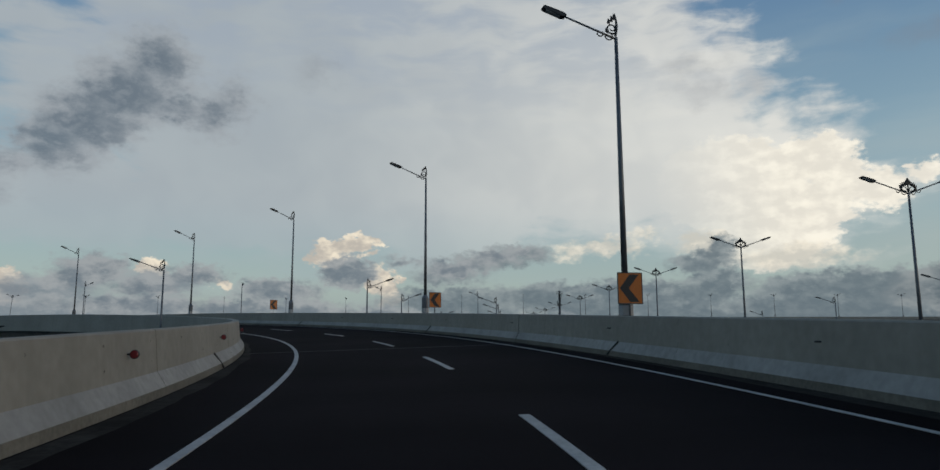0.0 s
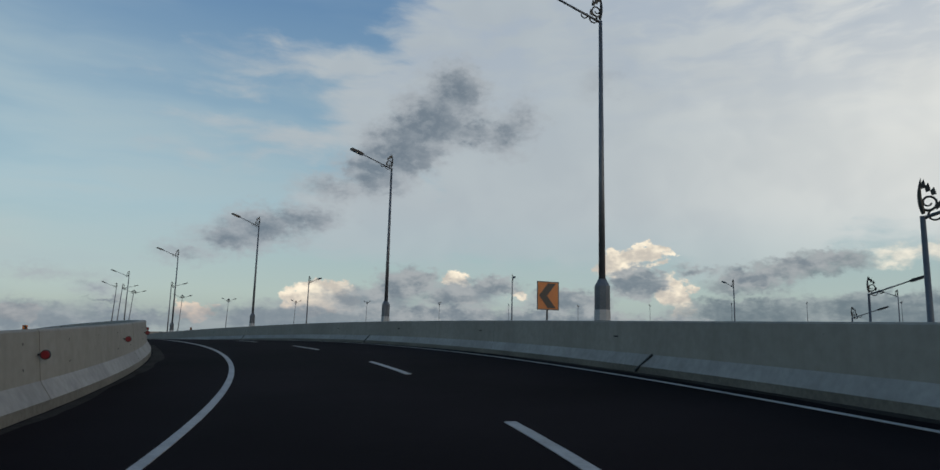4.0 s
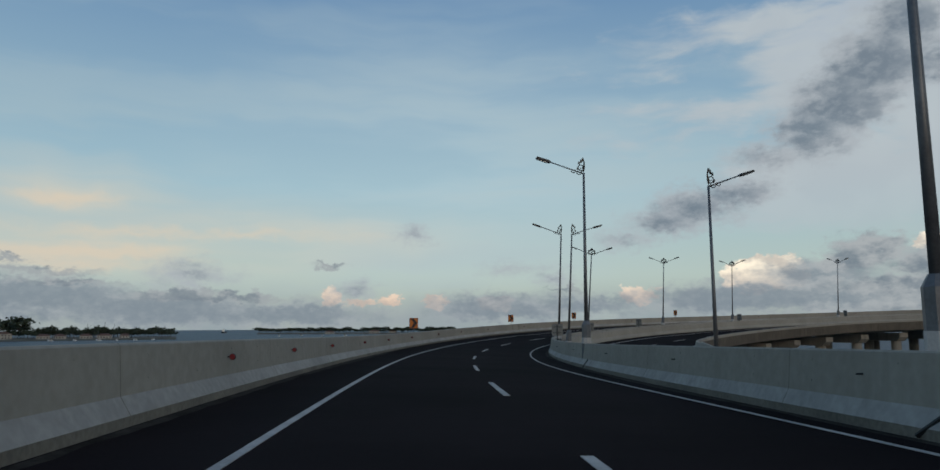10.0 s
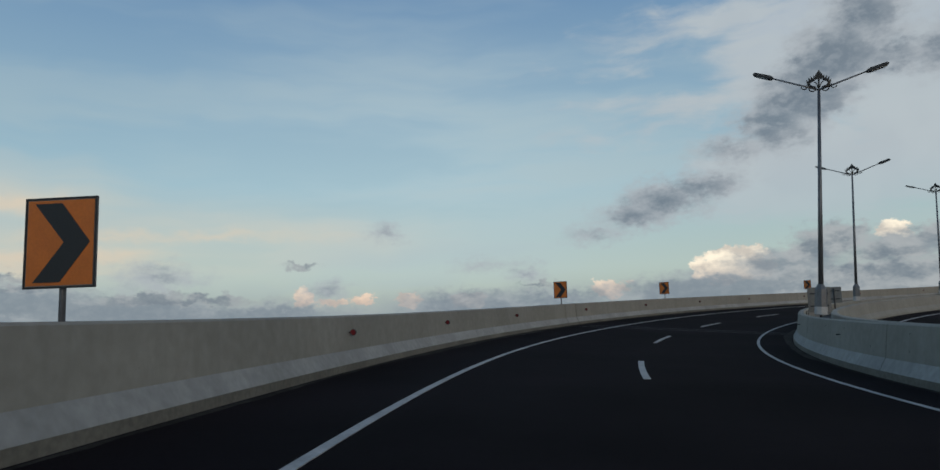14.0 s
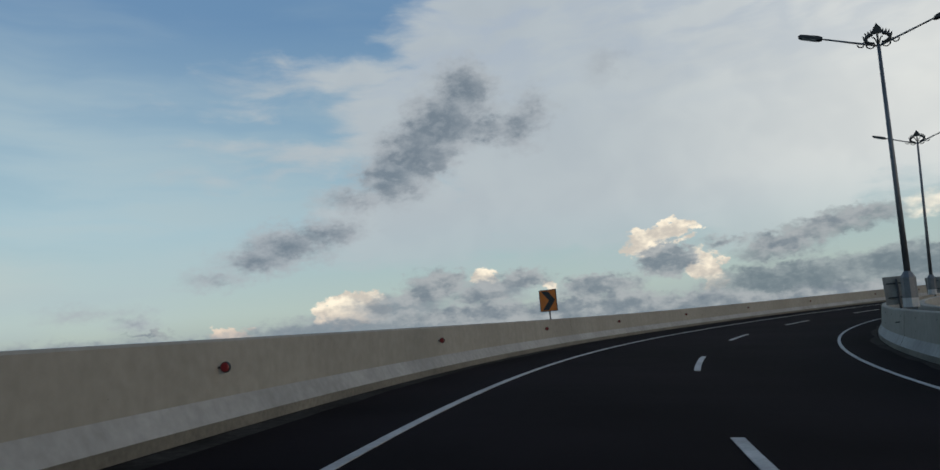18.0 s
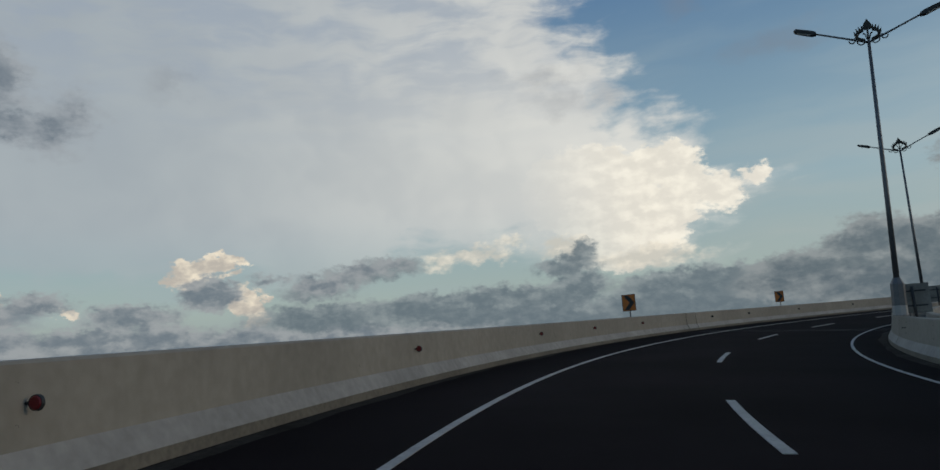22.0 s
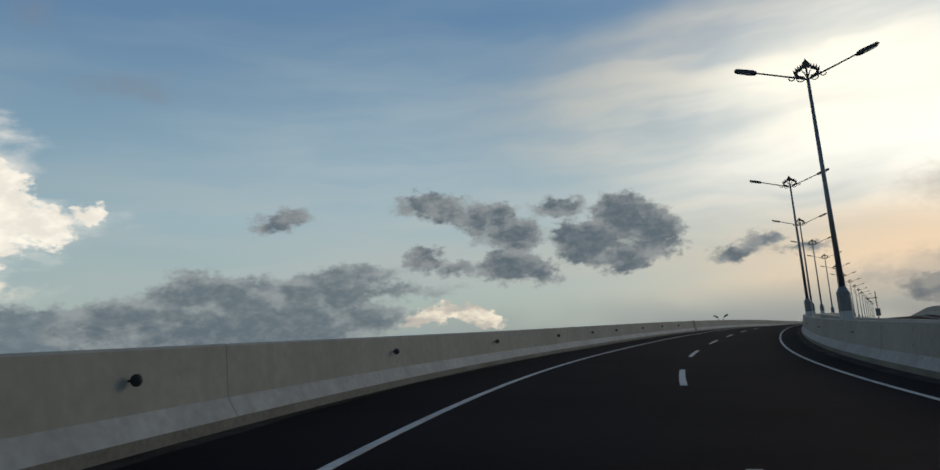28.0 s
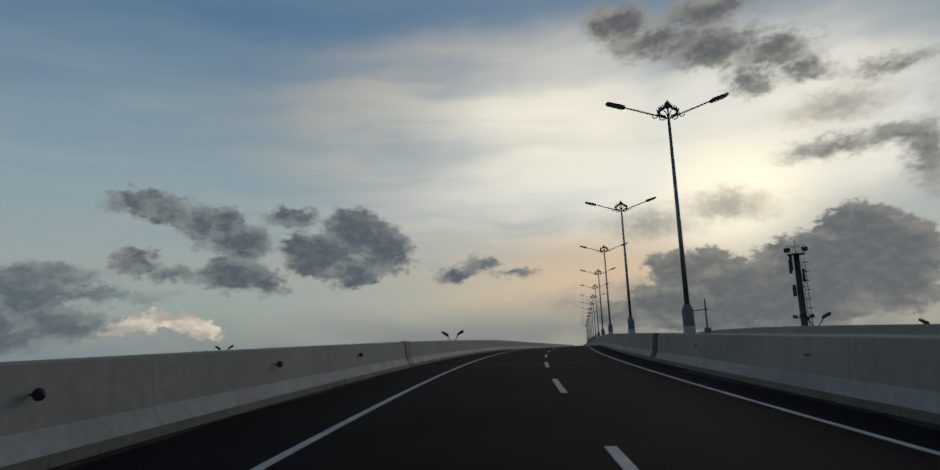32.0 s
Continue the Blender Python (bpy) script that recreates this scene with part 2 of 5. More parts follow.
# headings run from -180 to 180, with the seam at the back of the place
turn = wmath("MULTIPLY", wmath("ARCTAN2", wmath("MULTIPLY", split.outputs[0], -1.0), split.outputs[1]), 180 / math.pi)
rise = wmath("MULTIPLY", wmath("ARCSINE", split.outputs[2]), 180 / math.pi)
join = wn.new("ShaderNodeCombineXYZ")
wl.new(turn, join.inputs[0]), wl.new(rise, join.inputs[1])
flatdir = join.outputs[0]
stretched = wvec("MULTIPLY", flatdir, (1.0, 1.55, 1.0))
roll_noise = wnoise(stretched, 0.16, 2, 0.5)
sway = wvec("MULTIPLY", wvec("SUBTRACT", roll_noise.outputs["Color"], (0.5, 0.5, 0.5)), (4.0, 2.2, 0.0))
puff_noise = wnoise(stretched, 0.33, 8, 0.565)
puffs = puff_noise.outputs["Fac"]
# the same noise a little further towards the light gives the relief of the clouds
relief = wmath("SUBTRACT", puffs, wnoise(wvec("ADD", stretched, (-0.5, 0.85, 0.0)), 0.33, 5, 0.565).outputs["Fac"])
curl = wvec("MULTIPLY", wvec("SUBTRACT", puff_noise.outputs["Color"], (0.5, 0.5, 0.5)), (4.2, 2.4, 0.0))
billow = wvec("ADD", flatdir, wvec("ADD", wvec("MULTIPLY", sway, (0.5, 0.5, 0.0)), curl))
# a weaker twist for the clouds with a shape of their own
fray_noise = wnoise(stretched, 1.05, 6, 0.6)
fray = wvec("MULTIPLY", wvec("SUBTRACT", fray_noise.outputs["Color"], (0.5, 0.5, 0.5)), (3.0, 2.0, 0.0))
ragged = wvec("ADD", flatdir, wvec("ADD", wvec("MULTIPLY", curl, (0.38, 0.42, 0.0)), fray))
lumps = wn.new("ShaderNodeTexVoronoi")
lumps.feature = "SMOOTH_F1"
for key, x in (("Scale", 0.62), ("Detail", 2.0), ("Roughness", 0.55), ("Smoothness", 0.5)):
    lumps.inputs[key].default_value = x
wl.new(wvec("ADD", stretched, wvec("MULTIPLY", sway, (0.5, 0.5, 0.0))), lumps.inputs["Vector"])
knob = wmath("SUBTRACT", 0.5, lumps.outputs["Distance"])
# fibres of the high cloud, fanning out and slightly rising
fan = wvec("ADD", flatdir, wvec("MULTIPLY", sway, (1.4, 1.0, 0.0)))
mp = wn.new("ShaderNodeMapping")
mp.inputs["Rotation"].default_value = (0, 0, 0.22)
mp.inputs["Scale"].default_value = (0.16, 0.62, 1.0)
wl.new(fan, mp.inputs["Vector"])
fibre = wnoise(mp.outputs[0], 0.8, 5, 0.55).outputs["Fac"]
streaks = wnoise(wvec("MULTIPLY", fan, (0.05, 0.33, 1.0)), 0.8, 4, 0.5).outputs["Fac"]


def bodies(rows, place):
    """How deep a direction lies inside the listed clouds, in degrees; below 0 outside."""
    total = None
    for a, e, w, h in rows:
        q = wvec("LENGTH", wvec("MULTIPLY_ADD", place, (1 / w, 1 / h, 0.0), (-a / w, -e / h, 0.0)))
        k = min(w, h * 1.6)
        d = wmath("MULTIPLY_ADD", q, -k, k)
        total = d if total is None else wmath("SMOOTH_MAX", total, d, 0.7)
    return total


def around(a, e, w, h):
    return wrange(wvec("LENGTH", wvec("MULTIPLY_ADD", flatdir, (1 / w, 1 / h, 0.0), (-a / w, -e / h, 0.0))), 0.0, 1.0, 1.0, 0.0)


sky = wn.new("ShaderNodeTexSky")
sky.sky_type, sky.sun_disc = "NISHITA", False
sky.sun_elevation, sky.sun_rotation = radians(SUN_HEIGHT), radians(-SUN_HEADING)
sky.air_density, sky.dust_density, sky.ozone_density = 1.0, 0.6, 3.0
clear = wvec("MULTIPLY", sky.outputs[0], (0.10, 0.10, 0.10))
tone = wmix(wrange(rise, 11.0, 26.0, 0.0, 1.0, False), wmix(wrange(rise, 1.0, 11.0, 0.0, 1.0, False), (0.50, 0.56, 0.47), (0.355, 0.52, 0.585)), (0.150, 0.280, 0.455))
tone = wmix(wrange(rise, 30.0, 80.0), tone, (0.085, 0.15, 0.26))
look_now = wmix(0.88, clear, tone)
# thin high cloud that pales the blue
look_now = wmix(wmath("MULTIPLY", around(52.0, 12.0, 30.0, 18.0), wrange(streaks, 0.3, 0.65, 0.12, 0.42)), look_now, (0.56, 0.67, 0.69))
look_now = wmix(wmath("MULTIPLY", around(-62.0, 14.0, 28.0, 13.0), wrange(streaks, 0.3, 0.65, 0.15, 0.45)), look_now, (0.56, 0.65, 0.68))
low_sun = around(-112.0, 8.0, 50.0, 30.0)
# broad pale streaks
look_now = wmix(wmath("MULTIPLY", wrange(streaks, 0.42, 0.68), wrange(rise, 30.0, 5.0, 0.1, 0.5)), look_now, wmix(low_sun, (0.42, 0.52, 0.55), (0.72, 0.66, 0.54)))
look_now = wmix(wmath("MULTIPLY", low_sun, 0.5), look_now, (0.70, 0.70, 0.65))
cream = wmath("MULTIPLY", wrange(bodies(CREAM, fan), -4.0, 4.5), wrange(streaks, 0.3, 0.62, 0.35, 1.0))
cream = wmath("MULTIPLY", cream, wmath("MAXIMUM", wrange(turn, 20.0, 45.0), wrange(turn, -68.0, -92.0, 0.3, 1.0)))
look_now = wmix(wmath("MULTIPLY", cream, 0.92), look_now, wmix(low_sun, (0.68, 0.62, 0.50), wmix(wrange(rise, 5.0, 13.0), (1.0, 0.80, 0.56), (1.36, 1.37, 1.29))))
look_now = wmix(wmath("MULTIPLY", wrange(wmath("ADD", bodies(LOWCREAM, billow), wmath("MULTIPLY_ADD", streaks, 3.0, -1.4)), -0.5, 1.0), 0.75), look_now, (0.70, 0.60, 0.47))
glow = wmath("MULTIPLY", wrange(bodies(GLOW, fan), -5.5, 4.5), wrange(streaks, 0.3, 0.6, 0.6, 1.0))
look_now = wmix(glow, look_now, (1.32, 1.25, 1.05))
look_now = wmix(wmath("MULTIPLY", around(-101.0, 5.0, 16.0, 4.4), 0.85), look_now, (1.06, 0.79, 0.53))
look_now = wmix(around(-111.5, 10.6, 8.0, 5.5), look_now, (1.75, 1.58, 1.22))
# the spread top of the big cloud
veil_in = wmath("ADD", bodies(VEIL, billow), wmath("MULTIPLY_ADD", fibre, 9.0, -4.5))
veil = wrange(wmath("ADD", veil_in, wmath("MULTIPLY_ADD", puffs, 2.4, -1.2)), -0.9, 3.0)
veil = wmath("MULTIPLY", veil, wrange(rise, 3.5, 12.0, 0.22, 1.0))
veil_tone = wmix(wrange(turn, 14.0, -38.0), (0.475, 0.53, 0.56), (0.955, 0.94, 0.87))
slope = wmath("SUBTRACT", wnoise(fan, 0.11, 3, 0.5).outputs["Fac"], wnoise(wvec("ADD", fan, (-1.5, 2.0, 0.0)), 0.11, 3, 0.5).outputs["Fac"])
veil_tone = wmix(wrange(slope, -0.14, 0.14, 0.2, 0.0), veil_tone, (0.34, 0.39, 0.45))
veil_tone = wmix(wmath("MULTIPLY", wrange(rise, 14.0, 27.0), wrange(fibre, 0.62, 0.36, 0.12, 0.75)), veil_tone, (0.40, 0.47, 0.56))
look_now = wmix(wmath("MULTIPLY", veil, 0.95), look_now, veil_tone)
smudge = wrange(wmath("ADD", bodies(SMUDGE, billow), wmath("MULTIPLY_ADD", puffs, 6.0, -3.0)), -1.0, 2.5)
look_now = wmix(wmath("MULTIPLY", smudge, 0.38), look_now, (0.25, 0.27, 0.31))
# the lit flank of its tower, and pale heads that stand before it
lit = wrange(wmath("ADD", wmath("MULTIPLY", relief, 2.0), wmath("MULTIPLY", knob, 0.15)), -0.28, 0.32)
head_in = wmath("ADD", bodies(ANVIL, ragged), wmath("MULTIPLY_ADD", knob, 0.4, wmath("MULTIPLY_ADD", puffs, 1.8, -0.8)))
look_now = wmix(wmath("MULTIPLY", wrange(head_in, -0.1, 0.6), wrange(turn, -20.0, -33.0)), look_now, wmix(lit, (0.93, 0.885, 0.78), (1.15, 1.09, 0.94)))
pale_in = wmath("ADD", bodies(CREAMLOW, ragged), wmath("MULTIPLY_ADD", knob, 0.8, wmath("MULTIPLY_ADD", puffs, 1.6, -0.6)))
look_now = wmix(wmath("MULTIPLY", wrange(pale_in, -0.25, 0.9), 0.8), look_now, wmix(lit, (0.70, 0.68, 0.60), (1.08, 0.99, 0.82)))
# haze over the sea
haze = wmath("MULTIPLY", wrange(rise, 4.4, 0.4, 0.0, 0.8), wrange(roll_noise.outputs["Fac"], 0.3, 0.6, 0.55, 1.0))
look_now = wmix(haze, look_now, wmix(low_sun, (0.27, 0.325, 0.37), (0.34, 0.33, 0.31)))
# lit heads of cumulus, ruddier near the sea
bright_in = wmath("ADD", bodies(HEADS + HEADS2, ragged), wmath("MULTIPLY_ADD", knob, 0.5, wmath("MULTIPLY_ADD", puffs, 1.6, -0.35)))
bright_tone = wmix(wmath("MULTIPLY", wrange(rise, 4.5, 1.6), wrange(turn, -40.0, 10.0)), wmix(lit, (0.60, 0.555, 0.49), (1.06, 0.95, 0.76)), wmix(lit, (0.52, 0.45, 0.40), (0.80, 0.60, 0.46)))
look_now = wmix(wrange(bright_in, -0.12, 0.32), look_now, bright_tone)


def grey(rows, reach, soft, thin, thick, depth, amount=0.95, grow=0.3):
    """Grey cloud, paler at its ragged edge and on the side towards the light."""
    global look_now
    inside = wmath("ADD", bodies(rows, ragged), wmath("MULTIPLY_ADD", puffs, reach, grow - reach / 2))
    shade = wmath("ADD", wmath("MULTIPLY", relief, -6.0), wmath("MULTIPLY_ADD", fray_noise.outputs["Fac"], 1.4, -0.7))
    body = wmix(wrange(wmath("ADD", inside, shade), -0.3, depth), thin, thick)
    body = wmix(wrange(fray_noise.outputs["Fac"], 0.4, 0.68, 0.0, 0.3), body, thin)
    look_now = wmix(wmath("MULTIPLY", wrange(inside, -soft, soft * 1.4), amount), look_now, body)


grey(SOFT, 2.4, 1.3, (0.52, 0.48, 0.42), (0.36, 0.35, 0.33), 2.0, 0.75)
grey(MASS, 1.6, 0.3, (0.34, 0.335, 0.31), (0.165, 0.19, 0.208), 1.8)
grey(LOW, 1.8, 0.7, (0.335, 0.375, 0.405), (0.215, 0.262, 0.305), 1.4, 0.92, 0.55)
grey(STREAK, 0.9, 0.22, (0.34, 0.37, 0.39), (0.19, 0.23, 0.27), 0.6, 0.85, 0.1)
grey(SHELF, 1.7, 0.42, (0.325, 0.375, 0.39), (0.155, 0.203, 0.235), 1.5, 0.95, 0.5)
grey(GREY, 1.7, 0.4, (0.40, 0.43, 0.445), (0.185, 0.23, 0.27), 1.5, 0.95, 0.2)
grey(SHELF2, 1.8, 0.45, (0.33, 0.365, 0.375), (0.138, 0.18, 0.208), 1.8, 0.95, 0.4)
grey(DARK, 3.0, 0.95, (0.40, 0.44, 0.475), (0.165, 0.21, 0.258), 2.8, 0.95, 0.45)
grey(DARK2, 1.9, 0.4, (0.30, 0.325, 0.335), (0.112, 0.15, 0.18), 1.6, 0.96, 0.35)
grey(DARK3, 3.0, 0.75, (0.42, 0.41, 0.37), (0.15, 0.16, 0.175), 2.0, 0.93, 0.35)
wl.new(look_now, wn["Background"].inputs["Color"])
wn["Background"].inputs["Strength"].default_value = 1.0


# ---- materials ----
def material(name, base, rough=0.8, metal=0.0, vary=0.25, grain=30.0, patch=0.4, bump=0.15, dark=None, stain=0.0, gloss=0.5):
    """A painted or mineral surface: fine grain, broad patches, stains and fine relief, in metres of the world."""
    m = bpy.data.materials.new(name)
    m.use_nodes = True
    t = m.node_tree
    n, l = t.nodes, t.links
    b = n["Principled BSDF"]
    b.inputs["Roughness"].default_value, b.inputs["Metallic"].default_value = rough, metal
    b.inputs["Specular IOR Level"].default_value = gloss
    geo = n.new("ShaderNodeNewGeometry")
    fine, broad = n.new("ShaderNodeTexNoise"), n.new("ShaderNodeTexNoise")
    for tex, scale, detail in ((fine, grain, 4), (broad, patch, 5)):
        l.new(geo.outputs["Position"], tex.inputs["Vector"])
        tex.inputs["Scale"].default_value, tex.inputs["Detail"].default_value = scale, detail
    ramp = n.new("ShaderNodeMapRange")
    ramp.inputs["From Min"].default_value, ramp.inputs["From Max"].default_value = 0.3, 0.7
    ramp.inputs["To Min"].default_value, ramp.inputs["To Max"].default_value = 1 - vary, 1 + vary * 0.6
    l.new(broad.outputs["Fac"], ramp.inputs["Value"])
    ramp2 = n.new("ShaderNodeMapRange")
    ramp2.inputs["From Min"].default_value, ramp2.inputs["From Max"].default_value = 0.3, 0.7
    ramp2.inputs["To Min"].default_value, ramp2.inputs["To Max"].default_value = 1 - vary * 0.7, 1 + vary * 0.5
    l.new(fine.outputs["Fac"], ramp2.inputs["Value"])
    mul = n.new("ShaderNodeMath")
    mul.operation = "MULTIPLY"
    l.new(ramp.outputs[0], mul.inputs[0]), l.new(ramp2.outputs[0], mul.inputs[1])
    col = n.new("ShaderNodeVectorMath")
    col.operation = "SCALE"
    col.inputs[0].default_value = base
    l.new(mul.outputs[0], col.inputs["Scale"])
    out = col.outputs[0]
    if stain:
        # drips that run down the face, long in z
        mp = n.new("ShaderNodeMapping")
        mp.inputs["Scale"].default_value = (1.3, 1.3, 0.12)
        l.new(geo.outputs["Position"], mp.inputs["Vector"])
        drip = n.new("ShaderNodeTexNoise")
        drip.inputs["Scale"].default_value, drip.inputs["Detail"].default_value = 1.6, 6
        l.new(mp.outputs[0], drip.inputs["Vector"])
        sr = n.new("ShaderNodeMapRange")
        sr.inputs["From Min"].default_value, sr.inputs["From Max"].default_value = 0.52, 0.72
        sr.inputs["To Max"].default_value = stain
        l.new(drip.outputs["Fac"], sr.inputs["Value"])
        mix = n.new("ShaderNodeMix")
        mix.data_type = "RGBA"
        l.new(sr.outputs[0], mix.inputs["Factor"]), l.new(out, mix.inputs[6])
        mix.inputs[7].default_value = (*(dark or [c * 0.45 for c in base]), 1)
        out = mix.outputs[2]
    l.new(out, b.inputs["Base Color"])
    if bump:
        bm_ = n.new("ShaderNodeBump")
        bm_.inputs["Strength"].default_value, bm_.inputs["Distance"].default_value = bump, 0.01
        l.new(fine.outputs["Fac"], bm_.inputs["Height"]), l.new(bm_.outputs[0], b.inputs["Normal"])
    return m


ASPHALT = material("asphalt", (0.0122, 0.0090, 0.0104), 0.92, vary=0.45, grain=45, patch=0.22, bump=0.6, gloss=0.03)
TAR = material("joint_seal", (0.022, 0.021, 0.023), 0.8, vary=0.3, grain=30, bump=0.3)
PAINT = material("road_paint", (0.40, 0.375, 0.355), 0.7, vary=0.25, grain=18, patch=1.5, bump=0.2)
CONCRETE = material("barrier_concrete", (0.278, 0.256, 0.218), 0.85, vary=0.15, grain=5, patch=0.3, bump=0.12, stain=0.5, dark=(0.215, 0.202, 0.17))
# paler than the barrier face: sky light on the slope is in the colour
SKYLIT_TOE = material("skylit_toe_concrete", (0.305, 0.292, 0.272), 0.8, vary=0.2, grain=6, patch=0.5, bump=0.15, stain=0.25)
GRIME = material("dirty_concrete", (0.155, 0.14, 0.112), 0.9, vary=0.3, grain=12, patch=0.6, bump=0.3)
FASCIA = material("brown_fascia", (0.10, 0.082, 0.062), 0.9, vary=0.25, grain=6, patch=0.4, bump=0.2, stain=0.6)
GIRDER = material("girder_concrete", (0.24, 0.22, 0.19), 0.9, vary=0.2, grain=8, patch=0.3, bump=0.2, stain=0.6)
STEEL = material("galvanised_steel", (0.13, 0.137, 0.15), 0.5, 0.5, vary=0.2, grain=20, patch=2.0, bump=0.05)
DARK_STEEL = material("weathered_steel", (0.035, 0.038, 0.042), 0.55, 0.4, vary=0.2, grain=20, patch=2.0, bump=0.05)
GILT = material("ornament_paint", (0.035, 0.034, 0.032), 0.5, 0.4, vary=0.25, grain=30, patch=3.0, bump=0.1)
GLASS = material("lamp_glass", (0.55, 0.56, 0.55), 0.2, vary=0.1, grain=20, bump=0)
ORANGE = material("orange_sheeting", (0.50, 0.135, 0.010), 0.45, vary=0.12, grain=40, patch=4, bump=0.05)
BLACK = material("black_film", (0.012, 0.012, 0.014), 0.5, vary=0.2, grain=40, bump=0.05)
PLATE_BACK = material("bare_aluminium", (0.19, 0.185, 0.175), 0.5, 0.25, vary=0.2, grain=15, patch=3, bump=0.05)
RED = material("red_reflector", (0.16, 0.008, 0.013), 0.3, vary=0.15, grain=60, bump=0.1)
STICKER = material("white_band", (0.36, 0.36, 0.36), 0.6, vary=0.15, grain=20, bump=0.05)
RUBBER_AND_GAPS = material("black_rubber_and_gaps", (0.015, 0.015, 0.016), 0.7, vary=0.2, grain=30, bump=0.1)

# ---- the plan: one road axis on the broken lane line, stations every 20 m ----
FIRST, STEP = -40.0, 20.0
HEADING = [-13.0, -8.6, -3.07, 4.63, 14.90, 28.39, 39.99, 47.95, 53.10, 54.11, 52.45, 47.86, 38.62, 23.90, 11.08, -2.43, -16.16, -29.78,
           -43.18, -56.18, -69.57, -81.68, -89.75, -92.59, -94.50, -96.4, -97.9, -98.6]
LEVEL = [6.1, 6.88, 7.67, 8.48, 9.32, 10.12, 10.82, 11.23, 11.28, 11.08, 10.79, 10.62, 10.72, 11.15, 11.75, 12.32, 12.85, 13.38,
         13.90, 14.42, 14.92, 15.40, 15.84, 16.26, 16.62, 16.9, 17.08, 17.15]
BANK = [0.2, 0.3, 0.57, 1.33, 2.10, 2.42, 2.2, 1.4, 0.2, -0.8, -1.7, -2.2, -2.7, -3.54, -3.90, -3.63, -3.1, -3.3,
        -3.7, -3.69, -3.32, -2.88, -2.37, -1.83, -1.30, -0.8, -0.4, -0.2]
LEFT_SHIFT = [0.25, 0.25, 0.25, 0.12, -0.05, -0.28, -0.38, -0.25, -0.1, -0.2, -0.3, -0.35, -0.4, -0.5, -0.42, -0.45, -0.75, -0.72, -0.58, -0.68, -0.7, -0.65, -0.55, -0.45, -0.4, -0.4, -0.4, -0.4]
RIGHT_SHIFT = [0.05, 0.05, 0.05, -0.05, -0.2, -0.2, -0.22, -0.32, -0.5, -0.42, -0.1, 0, -0.22, -0.24, -0.22, 0, 0.2, 0.25, 0.2, 0.1, 0, -0.1, -0.4, -0.6, -0.65, -0.6, -0.4, -0.4]
RIGHT_LINE = [0.15, 0.15, 0.2, 0.25, 0.32, 0.42, 0.42, 0.42, 0.32, 0.12, -0.2, -0.25, -0.22, -0.27, -0.25, 0, 0.2, 0.25, 0.2, 0.1, 0, -0.1, -0.37, -0.55, -0.6, -0.55, -0.4, -0.4]


def spline(values, s):
    """A natural cubic through values at the 20 m stations."""
    v = np.array(values)
    k = len(v)
    a, r = np.eye(k), np.zeros(k)
    for i in range(1, k - 1):
        a[i, i - 1:i + 2] = STEP / 6, 2 * STEP / 3, STEP / 6
        r[i] = (v[i - 1] - 2 * v[i] + v[i + 1]) / STEP
    m = np.linalg.solve(a, r)
    u = np.clip((np.asarray(s) - FIRST) / STEP, 0, k - 1)
    i = np.minimum(u.astype(int), k - 2)
    q = u - i
    p = 1 - q
    return p * v[i] + q * v[i + 1] + ((p ** 3 - p) * m[i] + (q ** 3 - q) * m[i + 1]) * STEP ** 2 / 6


LAST = 1300.0
S_TABLE = np.arange(FIRST, LAST + 0.5, 1.0)
H_TABLE = np.radians(spline(HEADING, S_TABLE))
mid = (H_TABLE[1:] + H_TABLE[:-1]) / 2
X_TABLE, Y_TABLE = np.r_[0, np.cumsum(-np.sin(mid))], np.r_[0, np.cumsum(np.cos(mid))]
zero = int(-FIRST)
X_TABLE, Y_TABLE = X_TABLE - X_TABLE[zero] + 1.663, Y_TABLE - Y_TABLE[zero] - 0.024
Z_TABLE = spline(LEVEL, S_TABLE) - 0.004 * np.maximum(S_TABLE - 500, 0)
B_TABLE = np.radians(spline(BANK, S_TABLE))
L_TABLE, R_TABLE, E_TABLE = spline(LEFT_SHIFT, S_TABLE), spline(RIGHT_SHIFT, S_TABLE), spline(RIGHT_LINE, S_TABLE)


def at(s, a=0.0, h=0.0):
    """The place at station s, a metres right of the axis and h above the road."""
    x, y, z, t, b = (np.interp(s, S_TABLE, q) for q in (X_TABLE, Y_TABLE, Z_TABLE, H_TABLE, B_TABLE))
    w, u = a * math.cos(b) - h * math.sin(b), a * math.sin(b) + h * math.cos(b)
    return Vector((x + math.cos(t) * w, y + math.sin(t) * w, z + u))


def heading(s):
    return math.degrees(np.interp(s, S_TABLE, H_TABLE))


def left_at(s):
    return float(np.interp(s, S_TABLE, L_TABLE))


def right_at(s):
    return float(np.interp(s, S_TABLE, R_TABLE))


# ---- building helpers ----
def mesh_object(name, verts, faces, mat, parent=None, label="", smooth=False):
    me = bpy.data.meshes.new(name)
    me.from_pydata([tuple(v) for v in verts], [], faces)
    me.materials.append(mat)
    if smooth:
        for p in me.polygons:
            p.use_smooth = True
    me.update()
    ob = new(name, me)
    if parent:
        ob.parent = parent
    if label:
        ob["label"] = label
    return ob


def part(name, bm, mat, parent, label="", smooth=False):
    me = bpy.data.meshes.new(name)
    bmesh.ops.recalc_face_normals(bm, faces=bm.faces)
    bm.to_mesh(me)
    bm.free()
    me.materials.append(mat)
    if smooth:
        for p in me.polygons:
            p.use_smooth = True
    ob = new(name, me)
    ob.parent = parent
    if label:
        ob["label"] = label
    return ob


def stations(s0, s1, step=2.0):
    n = max(1, int(math.ceil((s1 - s0) / step)))
    return [s0 + (s1 - s0) * i / n for i in range(n + 1)]


